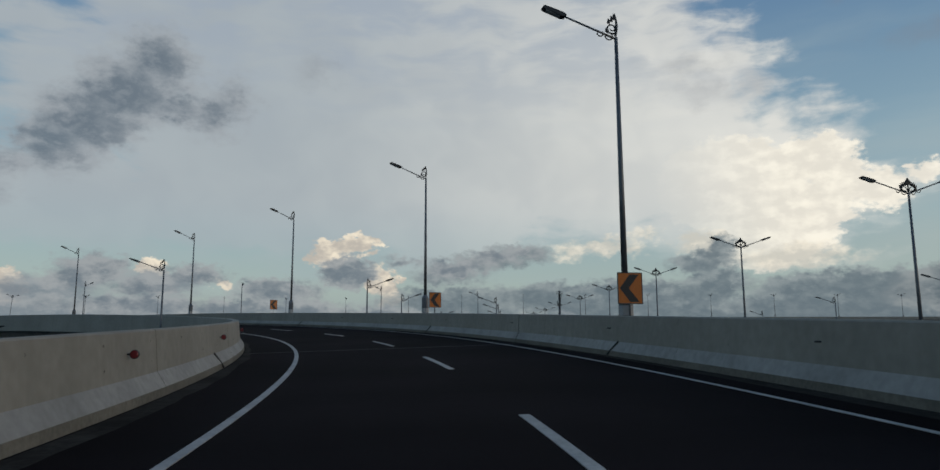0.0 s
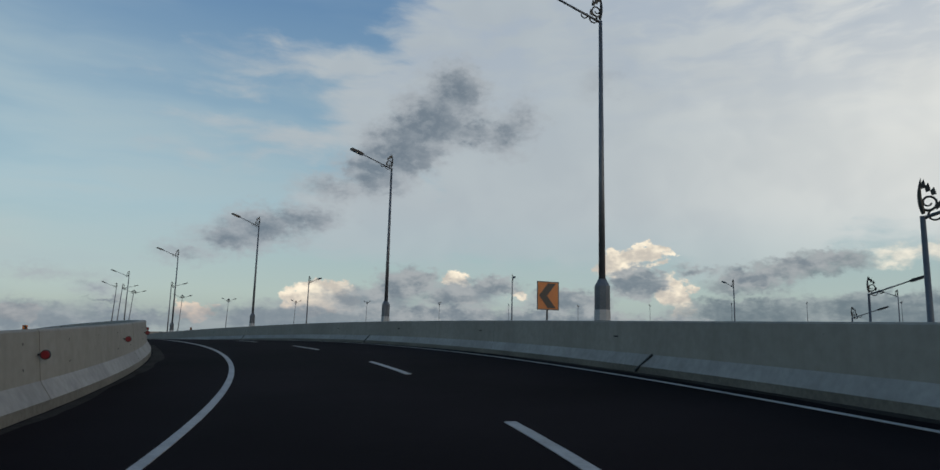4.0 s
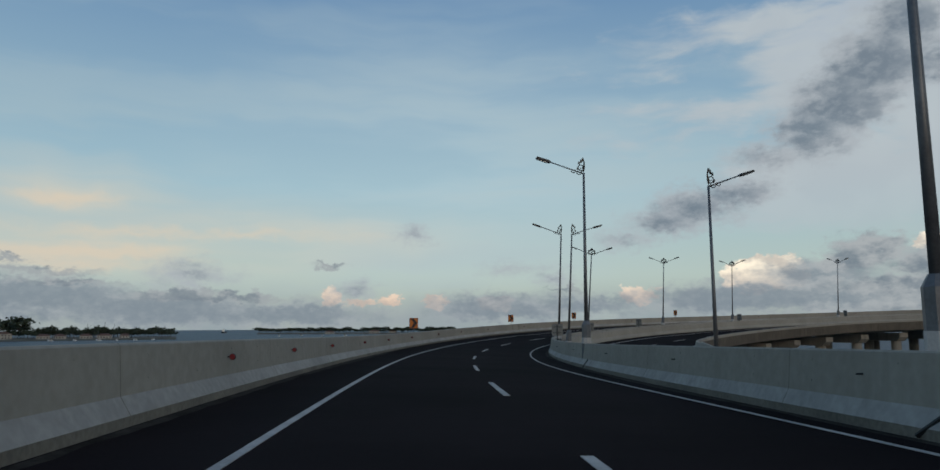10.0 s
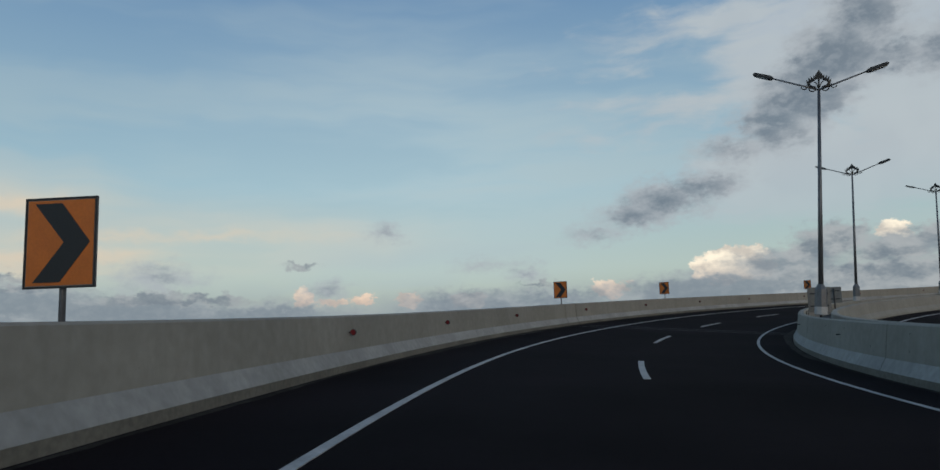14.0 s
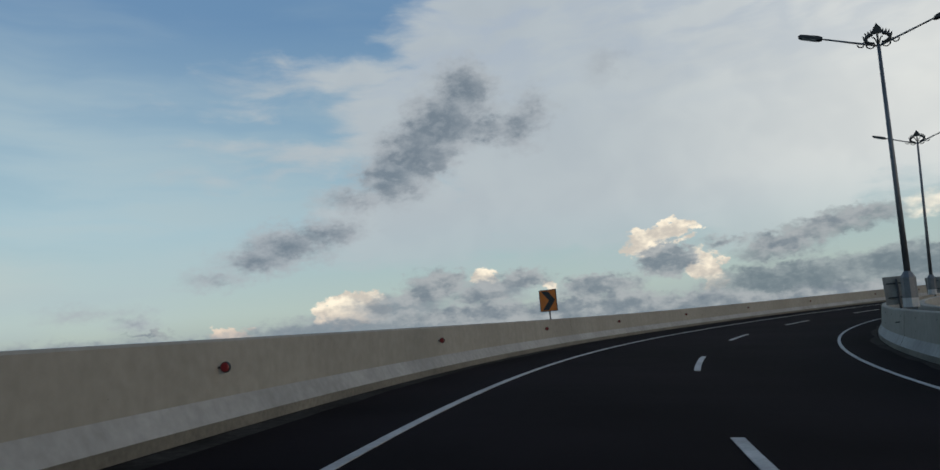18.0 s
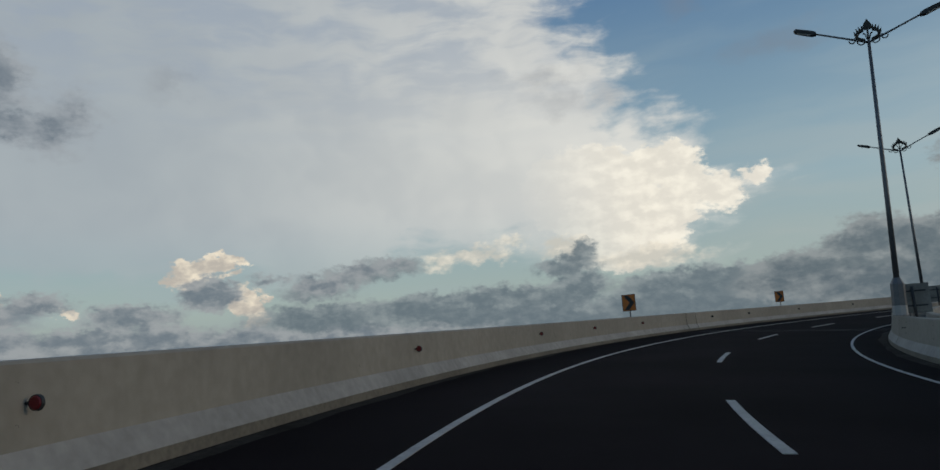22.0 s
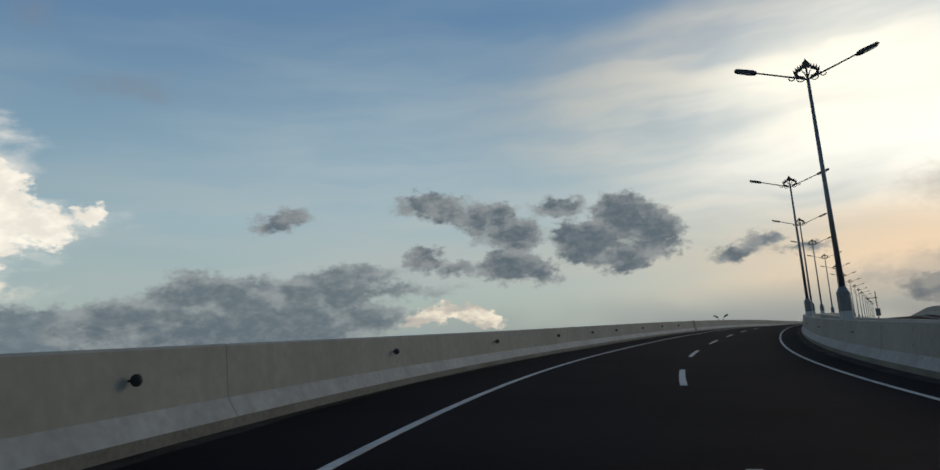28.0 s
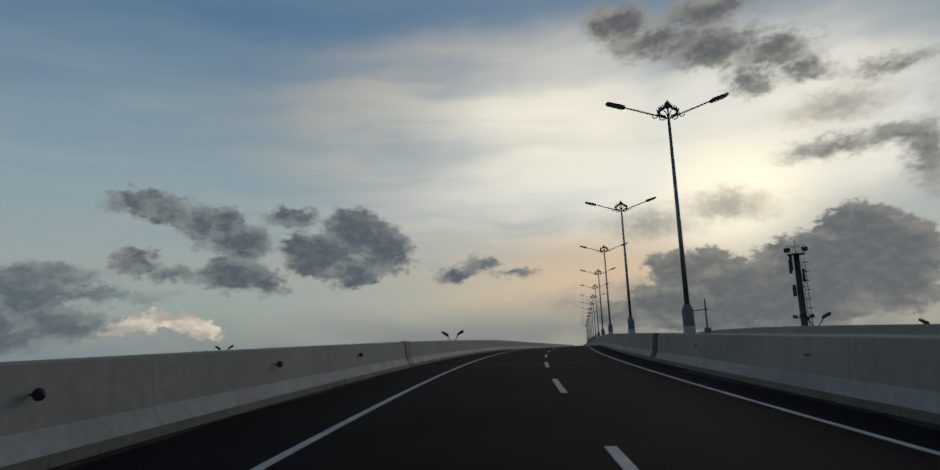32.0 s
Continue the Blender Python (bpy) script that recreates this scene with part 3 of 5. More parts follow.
def sweep(name, profile, s0, s1, mat, parent=None, label="", step=2.0, shift=None, caps=True, place=None):
    """Draws a closed profile of (a, h) along the road from s0 to s1."""
    place = place or at
    verts, faces, k = [], [], len(profile)
    ss = stations(s0, s1, step)
    for s in ss:
        d = shift(s) if shift else 0.0
        verts += [place(s, a + d, h) for a, h in profile]
    for i in range(len(ss) - 1):
        for j in range(k):
            q = (j + 1) % k
            faces.append((i * k + j, (i + 1) * k + j, (i + 1) * k + q, i * k + q))
    if caps:
        faces.append(tuple(range(k)))
        faces.append(tuple(reversed(range((len(ss) - 1) * k, len(ss) * k))))
    ob = mesh_object(name, verts, faces, mat, parent, label)
    b = bmesh.new()
    b.from_mesh(ob.data)
    bmesh.ops.recalc_face_normals(b, faces=b.faces)
    b.to_mesh(ob.data)
    b.free()
    return ob


def strip(name, a0, a1, s0, s1, mat, parent, h=0.009, shift=None, step=1.0, place=None, thick=0.02):
    return sweep(name, [(a0, h - thick), (a1, h - thick), (a1, h), (a0, h)], s0, s1, mat, parent, "", step, shift, True, place)


def empty(name, m, label, category, group="", kind=""):
    ob = new(name)
    ob.matrix_world = m
    ob.empty_display_size = 0.2
    return tagged(ob, label, category, group, kind)


def box(bm, lo, hi, m=Matrix()):
    v = [bm.verts.new(m @ Vector((x, y, z))) for x in (lo[0], hi[0]) for y in (lo[1], hi[1]) for z in (lo[2], hi[2])]
    for f in ((0, 1, 3, 2), (4, 6, 7, 5), (0, 4, 5, 1), (2, 3, 7, 6), (0, 2, 6, 4), (1, 5, 7, 3)):
        bm.faces.new([v[i] for i in f])


def tube(bm, pts, radii, sides=8, cap=True):
    """A tube through pts; radii one number or one a point."""
    pts = [Vector(p) for p in pts]
    if not hasattr(radii, "__len__"):
        radii = [radii] * len(pts)
    rings, n0 = [], None
    for i, p in enumerate(pts):
        d = (pts[min(i + 1, len(pts) - 1)] - pts[max(i - 1, 0)]).normalized()
        if n0 is None:
            n0 = d.orthogonal().normalized()
        n0 = (n0 - d * n0.dot(d)).normalized()
        c = d.cross(n0)
        rings.append([bm.verts.new(p + (n0 * math.cos(2 * math.pi * k / sides) + c * math.sin(2 * math.pi * k / sides)) * radii[i]) for k in range(sides)])
    for r0, r1 in zip(rings, rings[1:]):
        for k in range(sides):
            bm.faces.new((r0[k], r0[(k + 1) % sides], r1[(k + 1) % sides], r1[k]))
    if cap:
        bm.faces.new(list(reversed(rings[0])))
        bm.faces.new(rings[-1])


def flat(bm, outline, y0, y1, m=Matrix()):
    """An outline in (x, z), given thickness from y0 to y1."""
    a = [bm.verts.new(m @ Vector((x, y0, z))) for x, z in outline]
    b = [bm.verts.new(m @ Vector((x, y1, z))) for x, z in outline]
    bm.faces.new(a)
    bm.faces.new(list(reversed(b)))
    for i in range(len(a)):
        j = (i + 1) % len(a)
        bm.faces.new((a[j], a[i], b[i], b[j]))


# ---- sea and far ground ----
sea = mesh_object("water", [(-5000, -5000, 0), (5000, -5000, 0), (5000, 5000, 0), (-5000, 5000, 0)], [(0, 1, 2, 3)], ASPHALT)
tagged(sea, "grey-blue calm sea water under the viaduct", "sea", "", "structure")
# small waves: three bumps of different length
SEA = bpy.data.materials.new("sea_water")
SEA.use_nodes = True
sn, sl = SEA.node_tree.nodes, SEA.node_tree.links
sb = sn["Principled BSDF"]
sb.inputs["Roughness"].default_value, sb.inputs["IOR"].default_value = 0.45, 1.33
sb.inputs["Specular IOR Level"].default_value = 0.22
spos = sn.new("ShaderNodeNewGeometry").outputs["Position"]
wave, swell, tint = sn.new("ShaderNodeTexNoise"), sn.new("ShaderNodeTexNoise"), sn.new("ShaderNodeTexNoise")
for tex, scale, detail in ((wave, 0.9, 5), (swell, 0.12, 3), (tint, 0.008, 4)):
    sl.new(spos, tex.inputs["Vector"])
    tex.inputs["Scale"].default_value, tex.inputs["Detail"].default_value = scale, detail
smix = sn.new("ShaderNodeMix")
smix.data_type = "RGBA"
smix.inputs[6].default_value, smix.inputs[7].default_value = (0.030, 0.062, 0.085, 1), (0.060, 0.10, 0.125, 1)
sl.new(tint.outputs["Fac"], smix.inputs[0]), sl.new(smix.outputs[2], sb.inputs["Base Color"])
sadd = sn.new("ShaderNodeMath")
sadd.operation = "MULTIPLY_ADD"
sl.new(swell.outputs["Fac"], sadd.inputs[0]), sl.new(wave.outputs["Fac"], sadd.inputs[2])
sadd.inputs[1].default_value = 2.0
sbump = sn.new("ShaderNodeBump")
sbump.inputs["Strength"].default_value, sbump.inputs["Distance"].default_value = 0.9, 0.35
sl.new(sadd.outputs[0], sbump.inputs["Height"]), sl.new(sbump.outputs[0], sb.inputs["Normal"])
sea.data.materials[0] = SEA

# ---- far shores: heading and distance from the bend of the ramp ----
SOIL = material("shore_soil", (0.10, 0.085, 0.06), 0.95, vary=0.3, grain=2, patch=0.05, bump=0.3)
LEAF = material("tree_leaves", (0.035, 0.050, 0.028), 0.8, vary=0.5, grain=1.5, patch=0.2, bump=0.3)
BARK = material("tree_bark", (0.09, 0.07, 0.05), 0.9, vary=0.3, grain=6, bump=0.3)
PLASTER = material("house_plaster", (0.33, 0.31, 0.28), 0.85, vary=0.2, grain=2, patch=0.3, bump=0.1, stain=0.3)
ROOF_TILE = material("roof_tile", (0.13, 0.075, 0.058), 0.8, vary=0.3, grain=3, patch=0.4, bump=0.2)
BOAT_PAINT = material("boat_paint", (0.62, 0.62, 0.60), 0.5, vary=0.2, grain=3, patch=0.5, bump=0.05)
WINDOW = material("window_glass", (0.03, 0.035, 0.04), 0.15, vary=0.1, grain=2, bump=0)
rng = random.Random(7)
BEND = Vector((-70.6, 114.5, 0))


def afar(az, d, z=0.0):
    return BEND + Vector((-math.sin(radians(az)) * d, math.cos(radians(az)) * d, z))


def shore(name, rows, depth, label):
    """A low island: an uneven waterline at each heading and distance, rising to a flat top."""
    verts, faces = [], []
    for az, d in rows:
        for q, z in ((0, -1.0), (8, 0.9), (25, 1.8), (depth, 2.2), (depth + 20, -1.0)):
            verts.append(afar(az, d + q + rng.uniform(-3, 3), z + (rng.uniform(-0.2, 0.3) if z > 0 else 0)))
    for i in range(len(rows) - 1):
        for j in range(4):
            faces.append((i * 5 + j, i * 5 + j + 1, i * 5 + j + 6, i * 5 + j + 5))
    faces += [(0, 1, 2, 3, 4), tuple(5 * len(rows) - 1 - k for k in range(5))]
    ob = mesh_object(name, verts, faces, SOIL)
    return tagged(ob, label, "island", "", "structure")


shore("ground_island", [(73.4 + 0.5 * i, 860 + 6 * i if i < 4 else 878 - 1.2 * i) for i in range(70)], 160, "low wooded island with houses across the water")
shore("ground_shore", [(44.0 + 0.5 * i, 1250 + 8 * abs(i - 20)) for i in range(48)], 170, "low wooded far shore across the water")
shore("ground_mainland", [(-150.0 + 1.0 * i, 900 - 3 * (i % 7)) for i in range(66)], 260, "dark low mainland on the horizon")


def tree(h, wide):
    """A trunk that forks into limbs, and a ragged crown of many leaf clumps."""
    ob = empty("tree", Matrix(), "dark green broad tree on the far shore", "tree", "trees on the shore")
    b = bmesh.new()
    tube(b, [(0, 0, -0.5), (0.1, 0, h * 0.3), (0.0, 0.1, h * 0.55)], [0.28, 0.2, 0.12], 6)
    tips = []
    for k in range(5):
        a = k * 1.26 + rng.uniform(-0.3, 0.3)
        p = Vector((math.cos(a) * wide * 0.35, math.sin(a) * wide * 0.35, h * rng.uniform(0.6, 0.8)))
        tips.append(p)
        tube(b, [(0.06, 0, h * 0.35), p * 0.5 + Vector((0, 0, h * 0.27)), p], [0.13, 0.09, 0.04], 5)
    part("trunk", b, BARK, ob)
    verts, faces = [], []
    for k in range(260):
        c = rng.choice(tips) + Vector((rng.gauss(0, wide * 0.17), rng.gauss(0, wide * 0.17), rng.gauss(h * 0.05, h * 0.09)))
        u = Vector((rng.uniform(-1, 1), rng.uniform(-1, 1), rng.uniform(-1, 1))).normalized()
        w = u.orthogonal().normalized()
        v = u.cross(w)
        s = rng.uniform(0.35, 0.8) * wide / 7
        n = len(verts)
        verts += [c + w * s, c + v * s * 0.8 + u * s * 0.2, c - w * s, c - v * s * 0.8 + u * s * 0.2]
        faces.append((n, n + 1, n + 2, n + 3))
    mesh_object("crown", verts, faces, LEAF, ob)
    return ob


kinds = [tree(8.5, 9.0), tree(11.0, 11.0), tree(7.0, 10.5), tree(14.0, 12.0)]
used = [False] * 4


def plant(k, p, scale, turn):
    m = pose(p.x, p.y, p.z, 0, 0, turn) @ Matrix.Diagonal((scale, scale, scale, 1))
    if used[k]:
        copy_thing(kinds[k], m)
    else:
        used[k] = True
        kinds[k].matrix_world = m


for i in range(105):
    az = 73.8 + 16.5 * ((i * 0.618) % 1.0)
    tall = 3 if 83.0 < az < 84.6 and i % 2 else rng.choice((0, 1, 2))
    plant(tall, afar(az, 905 + rng.uniform(0, 120), 1.7), rng.uniform(0.85, 1.45), rng.uniform(0, 360))
for i in range(70):
    az = 52.0 + 15.5 * ((i * 0.618) % 1.0)
    plant(rng.choice((0, 2, 2)), afar(az, 1300 + 8 * abs((az - 44) / 0.5 - 20) + rng.uniform(0, 60), 1.2), rng.uniform(0.9, 1.75), rng.uniform(0, 360))
for i in range(60):
    az = -124.0 + 32 * ((i * 0.618) % 1.0)
    plant(rng.choice((0, 1, 2)), afar(az, 985 + rng.uniform(0, 120), 1.5), rng.uniform(1.0, 1.6), rng.uniform(0, 360))


def house(w, d, h):
    ob = empty("house", Matrix(), "pale plastered house with a tiled hip roof on the island", "house", "houses on the island")
    b = bmesh.new()
    box(b, (-w / 2, -d / 2, -0.5), (w / 2, d / 2, h))
    part("wall", b, PLASTER, ob)
    b = bmesh.new()
    e, r = 0.6, h + 2.4
    v = [b.verts.new(q) for q in ((-w / 2 - e, -d / 2 - e, h), (w / 2 + e, -d / 2 - e, h), (w / 2 + e, d / 2 + e, h), (-w / 2 - e, d / 2 + e, h), (-w / 4, 0, r), (w / 4, 0, r))]
    for f in ((0, 1, 5, 4), (2, 3, 4, 5), (1, 2, 5), (3, 0, 4), (3, 2, 1, 0)):
        b.faces.new([v[q] for q in f])
    part("roof", b, ROOF_TILE, ob, "red tiled hip roof")
    for i in range(int(w / 3)):
        x = -w / 2 + 1.5 + 3 * i
        for z in ([1.0, 4.0] if h > 5 else [1.0]):
            b = bmesh.new()
            box(b, (x - 0.55, -d / 2 - 0.04, z), (x + 0.55, -d / 2 + 0.05, z + 1.3))
            part("window", b, WINDOW, ob)
    return ob


for i, (az, d, w, h) in enumerate(((84.6, 899, 22, 6.2), (82.0, 897, 13, 3.4), (81.0, 896, 11, 3.2), (79.4, 896, 12, 3.3), (78.2, 900, 15, 3.5), (76.9, 898, 10, 3.2), (86.5, 899, 14, 6.0), (62.0, 1312, 16, 3.4), (58.5, 1345, 20, 3.6), (57.0, 1358, 14, 3.4))):
    hs = house(w, 8.0, h)
    p = afar(az, d, 1.5)
    hs.matrix_world = pose(p.x, p.y, p.z, 0, 0, az + rng.uniform(-15, 15))


def boat():
    ob = empty("boat", Matrix(), "small white moored fishing boat with a cabin", "boat", "moored boats")
    b = bmesh.new()
    sections = [(-4.5, 0.9, 0.0, 0.9), (-2, 1.2, -0.3, 0.85), (1.5, 1.2, -0.3, 0.95), (3.8, 0.6, -0.1, 1.3), (5.0, 0.05, 0.6, 1.7)]
    rings = [[b.verts.new((x, k * w, z)) for k, z in ((-1, t), (-0.6, q), (0.6, q), (1, t))] for x, w, q, t in sections]
    for r0, r1 in zip(rings, rings[1:]):
        for k in range(4):
            b.faces.new((r0[k], r1[k], r1[(k + 1) % 4], r0[(k + 1) % 4]))
    b.faces.new(rings[0])
    b.faces.new(list(reversed(rings[-1])))
    part("hull", b, BOAT_PAINT, ob)
    b = bmesh.new()
    flat(b, [(-2.6, 0.8), (0.6, 0.8), (0.3, 2.3), (-2.5, 2.3)], -0.8, 0.8)
    part("cabin", b, PLASTER, ob)
    b = bmesh.new()
    tube(b, [(0.9, 0, 0.8), (0.9, 0, 5.5)], [0.06, 0.04], 5)
    part("mast", b, BARK, ob)
    return ob


first_boat = boat()
first_boat.matrix_world = pose(*afar(78.6, 838, 0.1), 0, 0, 200)
for az, d, turn in ((77.4, 842, 170), (76.2, 835, 190), (75.0, 850, 150), (80.1, 848, 185), (81.6, 845, 200), (65.9, 1100, 140), (64.2, 1150, 130), (62.6, 1060, 150), (60.8, 1090, 120), (59.3, 1010, 160), (57.6, 1080, 140), (56.2, 1120, 130)):
    copy_thing(first_boat, pose(*afar(az, d, 0.1), 0, 0, turn))
ship = empty("ship", pose(*afar(69.9, 1900, 0), 0, 0, 150), "dark distant ship with a deckhouse and masts on the horizon", "ship")
b = bmesh.new()
flat(b, [(-16, 0), (14, 0), (19, 4.2), (12, 3.2), (-15, 3.0), (-17.5, 3.6)], -3.5, 3.5)
part("hull", b, DARK_STEEL, ship)
b = bmesh.new()
box(b, (-13, -2.8, 3.0), (-5, 2.8, 7.5))
box(b, (-12, -2.2, 7.5), (-7, 2.2, 9.5))
part("deckhouse", b, BOAT_PAINT, ship)
for x, z in ((2.0, 12.0), (-9.0, 13.5)):
    b = bmesh.new()
    tube(b, [(x, 0, 3), (x, 0, z)], [0.3, 0.12], 6)
    part("mast", b, DARK_STEEL, ship)


def harbour_mast(h):
    """A slim mast with a slanting boom."""
    ob = empty("harbour_mast", Matrix(), "slim grey harbour mast with a slanting boom on the island", "mast", "harbour masts")
    b = bmesh.new()
    tube(b, [(0, 0, -1.0), (0, 0, h)], [0.35, 0.18], 6)
    part("pole", b, DARK_STEEL, ob)
    b = bmesh.new()
    tube(b, [(0, 0, h * 0.55), (h * 0.22, 0, h * 0.9)], [0.16, 0.1], 5)
    part("boom", b, DARK_STEEL, ob)
    return ob


first_mast = harbour_mast(17.0)
first_mast.matrix_world = pose(*afar(79.3, 940, 1.5), 0, 0, 80)
for az, d, k in ((78.9, 935, 0.9), (78.2, 950, 1.1), (77.6, 930, 1.0), (80.4, 945, 0.8), (76.9, 940, 0.75), (75.6, 930, 0.7)):
    copy_thing(first_mast, pose(*afar(az, d, 1.5), 0, 0, az + 90 * (k > 0.85)) @ Matrix.Diagonal((k, k, k, 1)))

# ---- carriageway ----
road = sweep("road", [(-6.6, -0.25), (5.6, -0.25), (5.6, 0), (-6.6, 0)], FIRST, LAST, ASPHALT, step=1.0)
tagged(road, "dark new asphalt carriageway of the viaduct ramp", "road", "", "structure")
LINE_S, LINE_A = [-40, 200, 260, 320, 360, 400, 440], [0.0, 0.0, -0.08, -0.14, -0.14, -0.02, 0.06]
strip("edge_line", -3.965, -3.835, FIRST, 800, PAINT, road, shift=lambda s: float(np.interp(s, LINE_S, LINE_A)))
strip("edge_line", 3.88, 3.98, FIRST, 800, PAINT, road, shift=lambda s: float(np.interp(s, S_TABLE, E_TABLE) + np.interp(s, [120, 150, 185, 215, 240], [0, 0.1, 0.1, 0.05, 0])))
DASHES = [-34.0, -21.0, -8.2, 4.8, 17.6, 29.6, 42.1, 54.7, 67.3, 81.0, 94.2, 107.4, 120.6, 133.7, 147.0, 159.5, 173.2, 187.0, 200.4, 213.9, 227.4, 241.2, 255.2, 269.3,
          283.5, 297.9, 312.6, 327.5, 341.2, 355.0, 369.0, 382.8, 394.6, 406.9, 418.9, 431.5, 444.0, 457.0, 470.0, 483.0, 496.0]
for s in DASHES + [509.0 + 13 * i for i in range(20)]:
    strip("lane_marking", -0.075, 0.075, s, s + 4.9, PAINT, road, step=1.0)
PAIRS = [132.3, 223.7, 225.3, 337.3, 338.9, 448.3]
for s in (132.5, 223.6, 224.9, 336.4, 337.6, 447.8, 28.0):
    strip("joint_seal", -5.7, 4.9, s - 0.09, s + 0.09, TAR, road, h=0.003, step=0.2, shift=None)

# ---- barriers ----
LEFT_PROFILE = [(-5.83, -0.25), (-5.86, 0.15), (-6.02, 0.42), (-6.08, 1.15), (-6.11, 1.18), (-6.31, 1.18), (-6.34, 1.15), (-6.45, -0.6), (-6.1, -0.6)]
RIGHT_PROFILE = [(5.26, -0.25), (5.29, 0.15), (5.43, 0.42), (5.49, 1.15), (5.52, 1.18), (5.68, 1.18), (5.71, 1.15), (5.80, -0.6), (5.4, -0.6)]
left_barrier = empty("wall_left", Matrix(), "pale stained concrete crash barrier along the viaduct edge", "crash barrier", "crash barriers", "structure")
right_barrier = empty("wall_right", Matrix(), "pale stained concrete crash barrier along the viaduct edge", "crash barrier", "crash barriers", "structure")
cuts = [FIRST, 28.3] + PAIRS + [560, 800, LAST]


def barrier(wall, prof, side, s0, s1, shift):
    """One cast length: the upright body, the sloping toe coloured paler for sky light, and the dirty foot."""
    foot, kink, inner = prof[1], prof[2], prof[2][0] + side * 0.18
    step = 1.5 if s1 < 500 else 6
    sweep("barrier_segment", [kink] + prof[3:8] + [(inner, -0.6), (inner, kink[1])], s0, s1, CONCRETE, wall, shift=shift, step=step)
    sweep("toe", [foot, kink, (inner - side * 0.01, kink[1] - 0.01), (inner - side * 0.01, foot[1])], s0, s1, SKYLIT_TOE, wall, "sloping toe of the barrier, sky light in its paler colour", shift=shift, step=step)
    sweep("base_band", [prof[0], (foot[0], foot[1] - 0.002), (inner - side * 0.01, foot[1] - 0.002), (inner - side * 0.01, -0.25)], s0, s1, GRIME, wall, "dirty foot of the barrier", shift=shift, step=step)


for p, q in zip(cuts, cuts[1:]):
    barrier(left_barrier, LEFT_PROFILE, -1, p + 0.045, q - 0.045, left_at)
    barrier(right_barrier, RIGHT_PROFILE, 1, p + 0.945, q + 0.855, right_at)
for s in [28.3] + PAIRS:
    for side, prof, sh, wall, s0 in ((-1, LEFT_PROFILE, left_at, left_barrier, s), (1, RIGHT_PROFILE, right_at, right_barrier, s + 0.9)):
        sweep("joint_filler", [(a + side * 0.03, h - (0.03 if h > 1 else 0)) for a, h in prof[1:7]] + [prof[7], (prof[2][0] + side * 0.2, -0.2)], s0 - 0.05, s0 + 0.05, TAR, wall, "dark filler in the joint", shift=sh, step=0.2)

DUST = material("road_dust", (0.040, 0.036, 0.032), 0.95, vary=0.5, grain=9, patch=0.8, bump=0.3, gloss=0.05)


def dust_strip(foot, side, shift):
    """A thin film of dirt on the asphalt with an uneven edge."""
    verts, faces, wide, n = [], [], 0.22, 0
    for i in range(960):
        s = FIRST + 0.5 * i
        wide = min(0.42, max(0.08, wide + rng.uniform(-0.06, 0.06)))
        a = side * foot + shift(s)
        verts += [at(s, a, 0.004), at(s, a - side * wide, 0.003)]
    faces = [(2 * i, 2 * i + 1, 2 * i + 3, 2 * i + 2) for i in range(959)]
    ob = mesh_object("dust_strip", verts, faces, DUST, road, "dirt washed against the barrier foot")
    ob["kind"] = "stuff"


dust_strip(5.80, -1, left_at)
dust_strip(5.24, 1, right_at)

# ---- the carriageway of the other direction: beside ours from the nose on, and its branch before the nose ----
NOSE = 198.0
GAP = 6.75          # the back of its outer barrier, right of our axis
other = sweep("road_other", [(GAP + 0.5, -0.25), (GAP + 12.2, -0.25), (GAP + 12.2, 0), (GAP + 0.5, 0)], NOSE, 800, ASPHALT, shift=right_at, step=2.5)
tagged(other, "dark asphalt carriageway of the opposite direction", "road", "", "structure")
OUTER = [(GAP + 0.70, -0.25), (GAP + 0.68, 0.15), (GAP + 0.46, 0.45), (GAP + 0.33, 1.13), (GAP + 0.30, 1.16), (GAP + 0.1, 1.16), (GAP + 0.07, 1.13), (GAP, -0.6), (GAP + 0.4, -0.6)]
INNER = [(GAP + 11.5, -0.25), (GAP + 11.52, 0.15), (GAP + 11.74, 0.45), (GAP + 11.87, 1.13), (GAP + 11.9, 1.16), (GAP + 12.1, 1.16), (GAP + 12.13, 1.13), (GAP + 12.2, -0.24), (GAP + 11.8, -0.24)]
wall_outer = empty("wall_other_outer", Matrix(), "pale concrete crash barrier beside the opposite carriageway", "crash barrier", "crash barriers", "structure")
wall_inner = empty("wall_other_inner", Matrix(), "pale concrete crash barrier on the inner edge of the loop", "crash barrier", "crash barriers", "structure")
for p, q in zip([NOSE, 224.0, 336.0, 447.0, 560.0], [224.0, 336.0, 447.0, 560.0, 800.0]):
    sweep("barrier_segment", OUTER, p + 0.03, q - 0.03, CONCRETE, wall_outer, shift=right_at, step=1.5 if q < 500 else 6)
    sweep("barrier_segment", INNER, p + 0.03, q - 0.03, CONCRETE, wall_inner, shift=right_at, step=1.5 if q < 500 else 6)
# deck edge in a darker brown than the barriers, with drips
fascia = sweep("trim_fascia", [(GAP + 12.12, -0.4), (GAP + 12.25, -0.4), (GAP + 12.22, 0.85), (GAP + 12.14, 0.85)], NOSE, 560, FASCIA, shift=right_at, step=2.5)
tagged(fascia, "dark brown streaked concrete edge of the loop deck", "fascia", "", "structure")
strip("edge_line", GAP + 2.2, GAP + 2.36, NOSE, 700, PAINT, other, shift=right_at)
strip("edge_line", GAP + 10.1, GAP + 10.26, NOSE, 700, PAINT, other, shift=right_at)
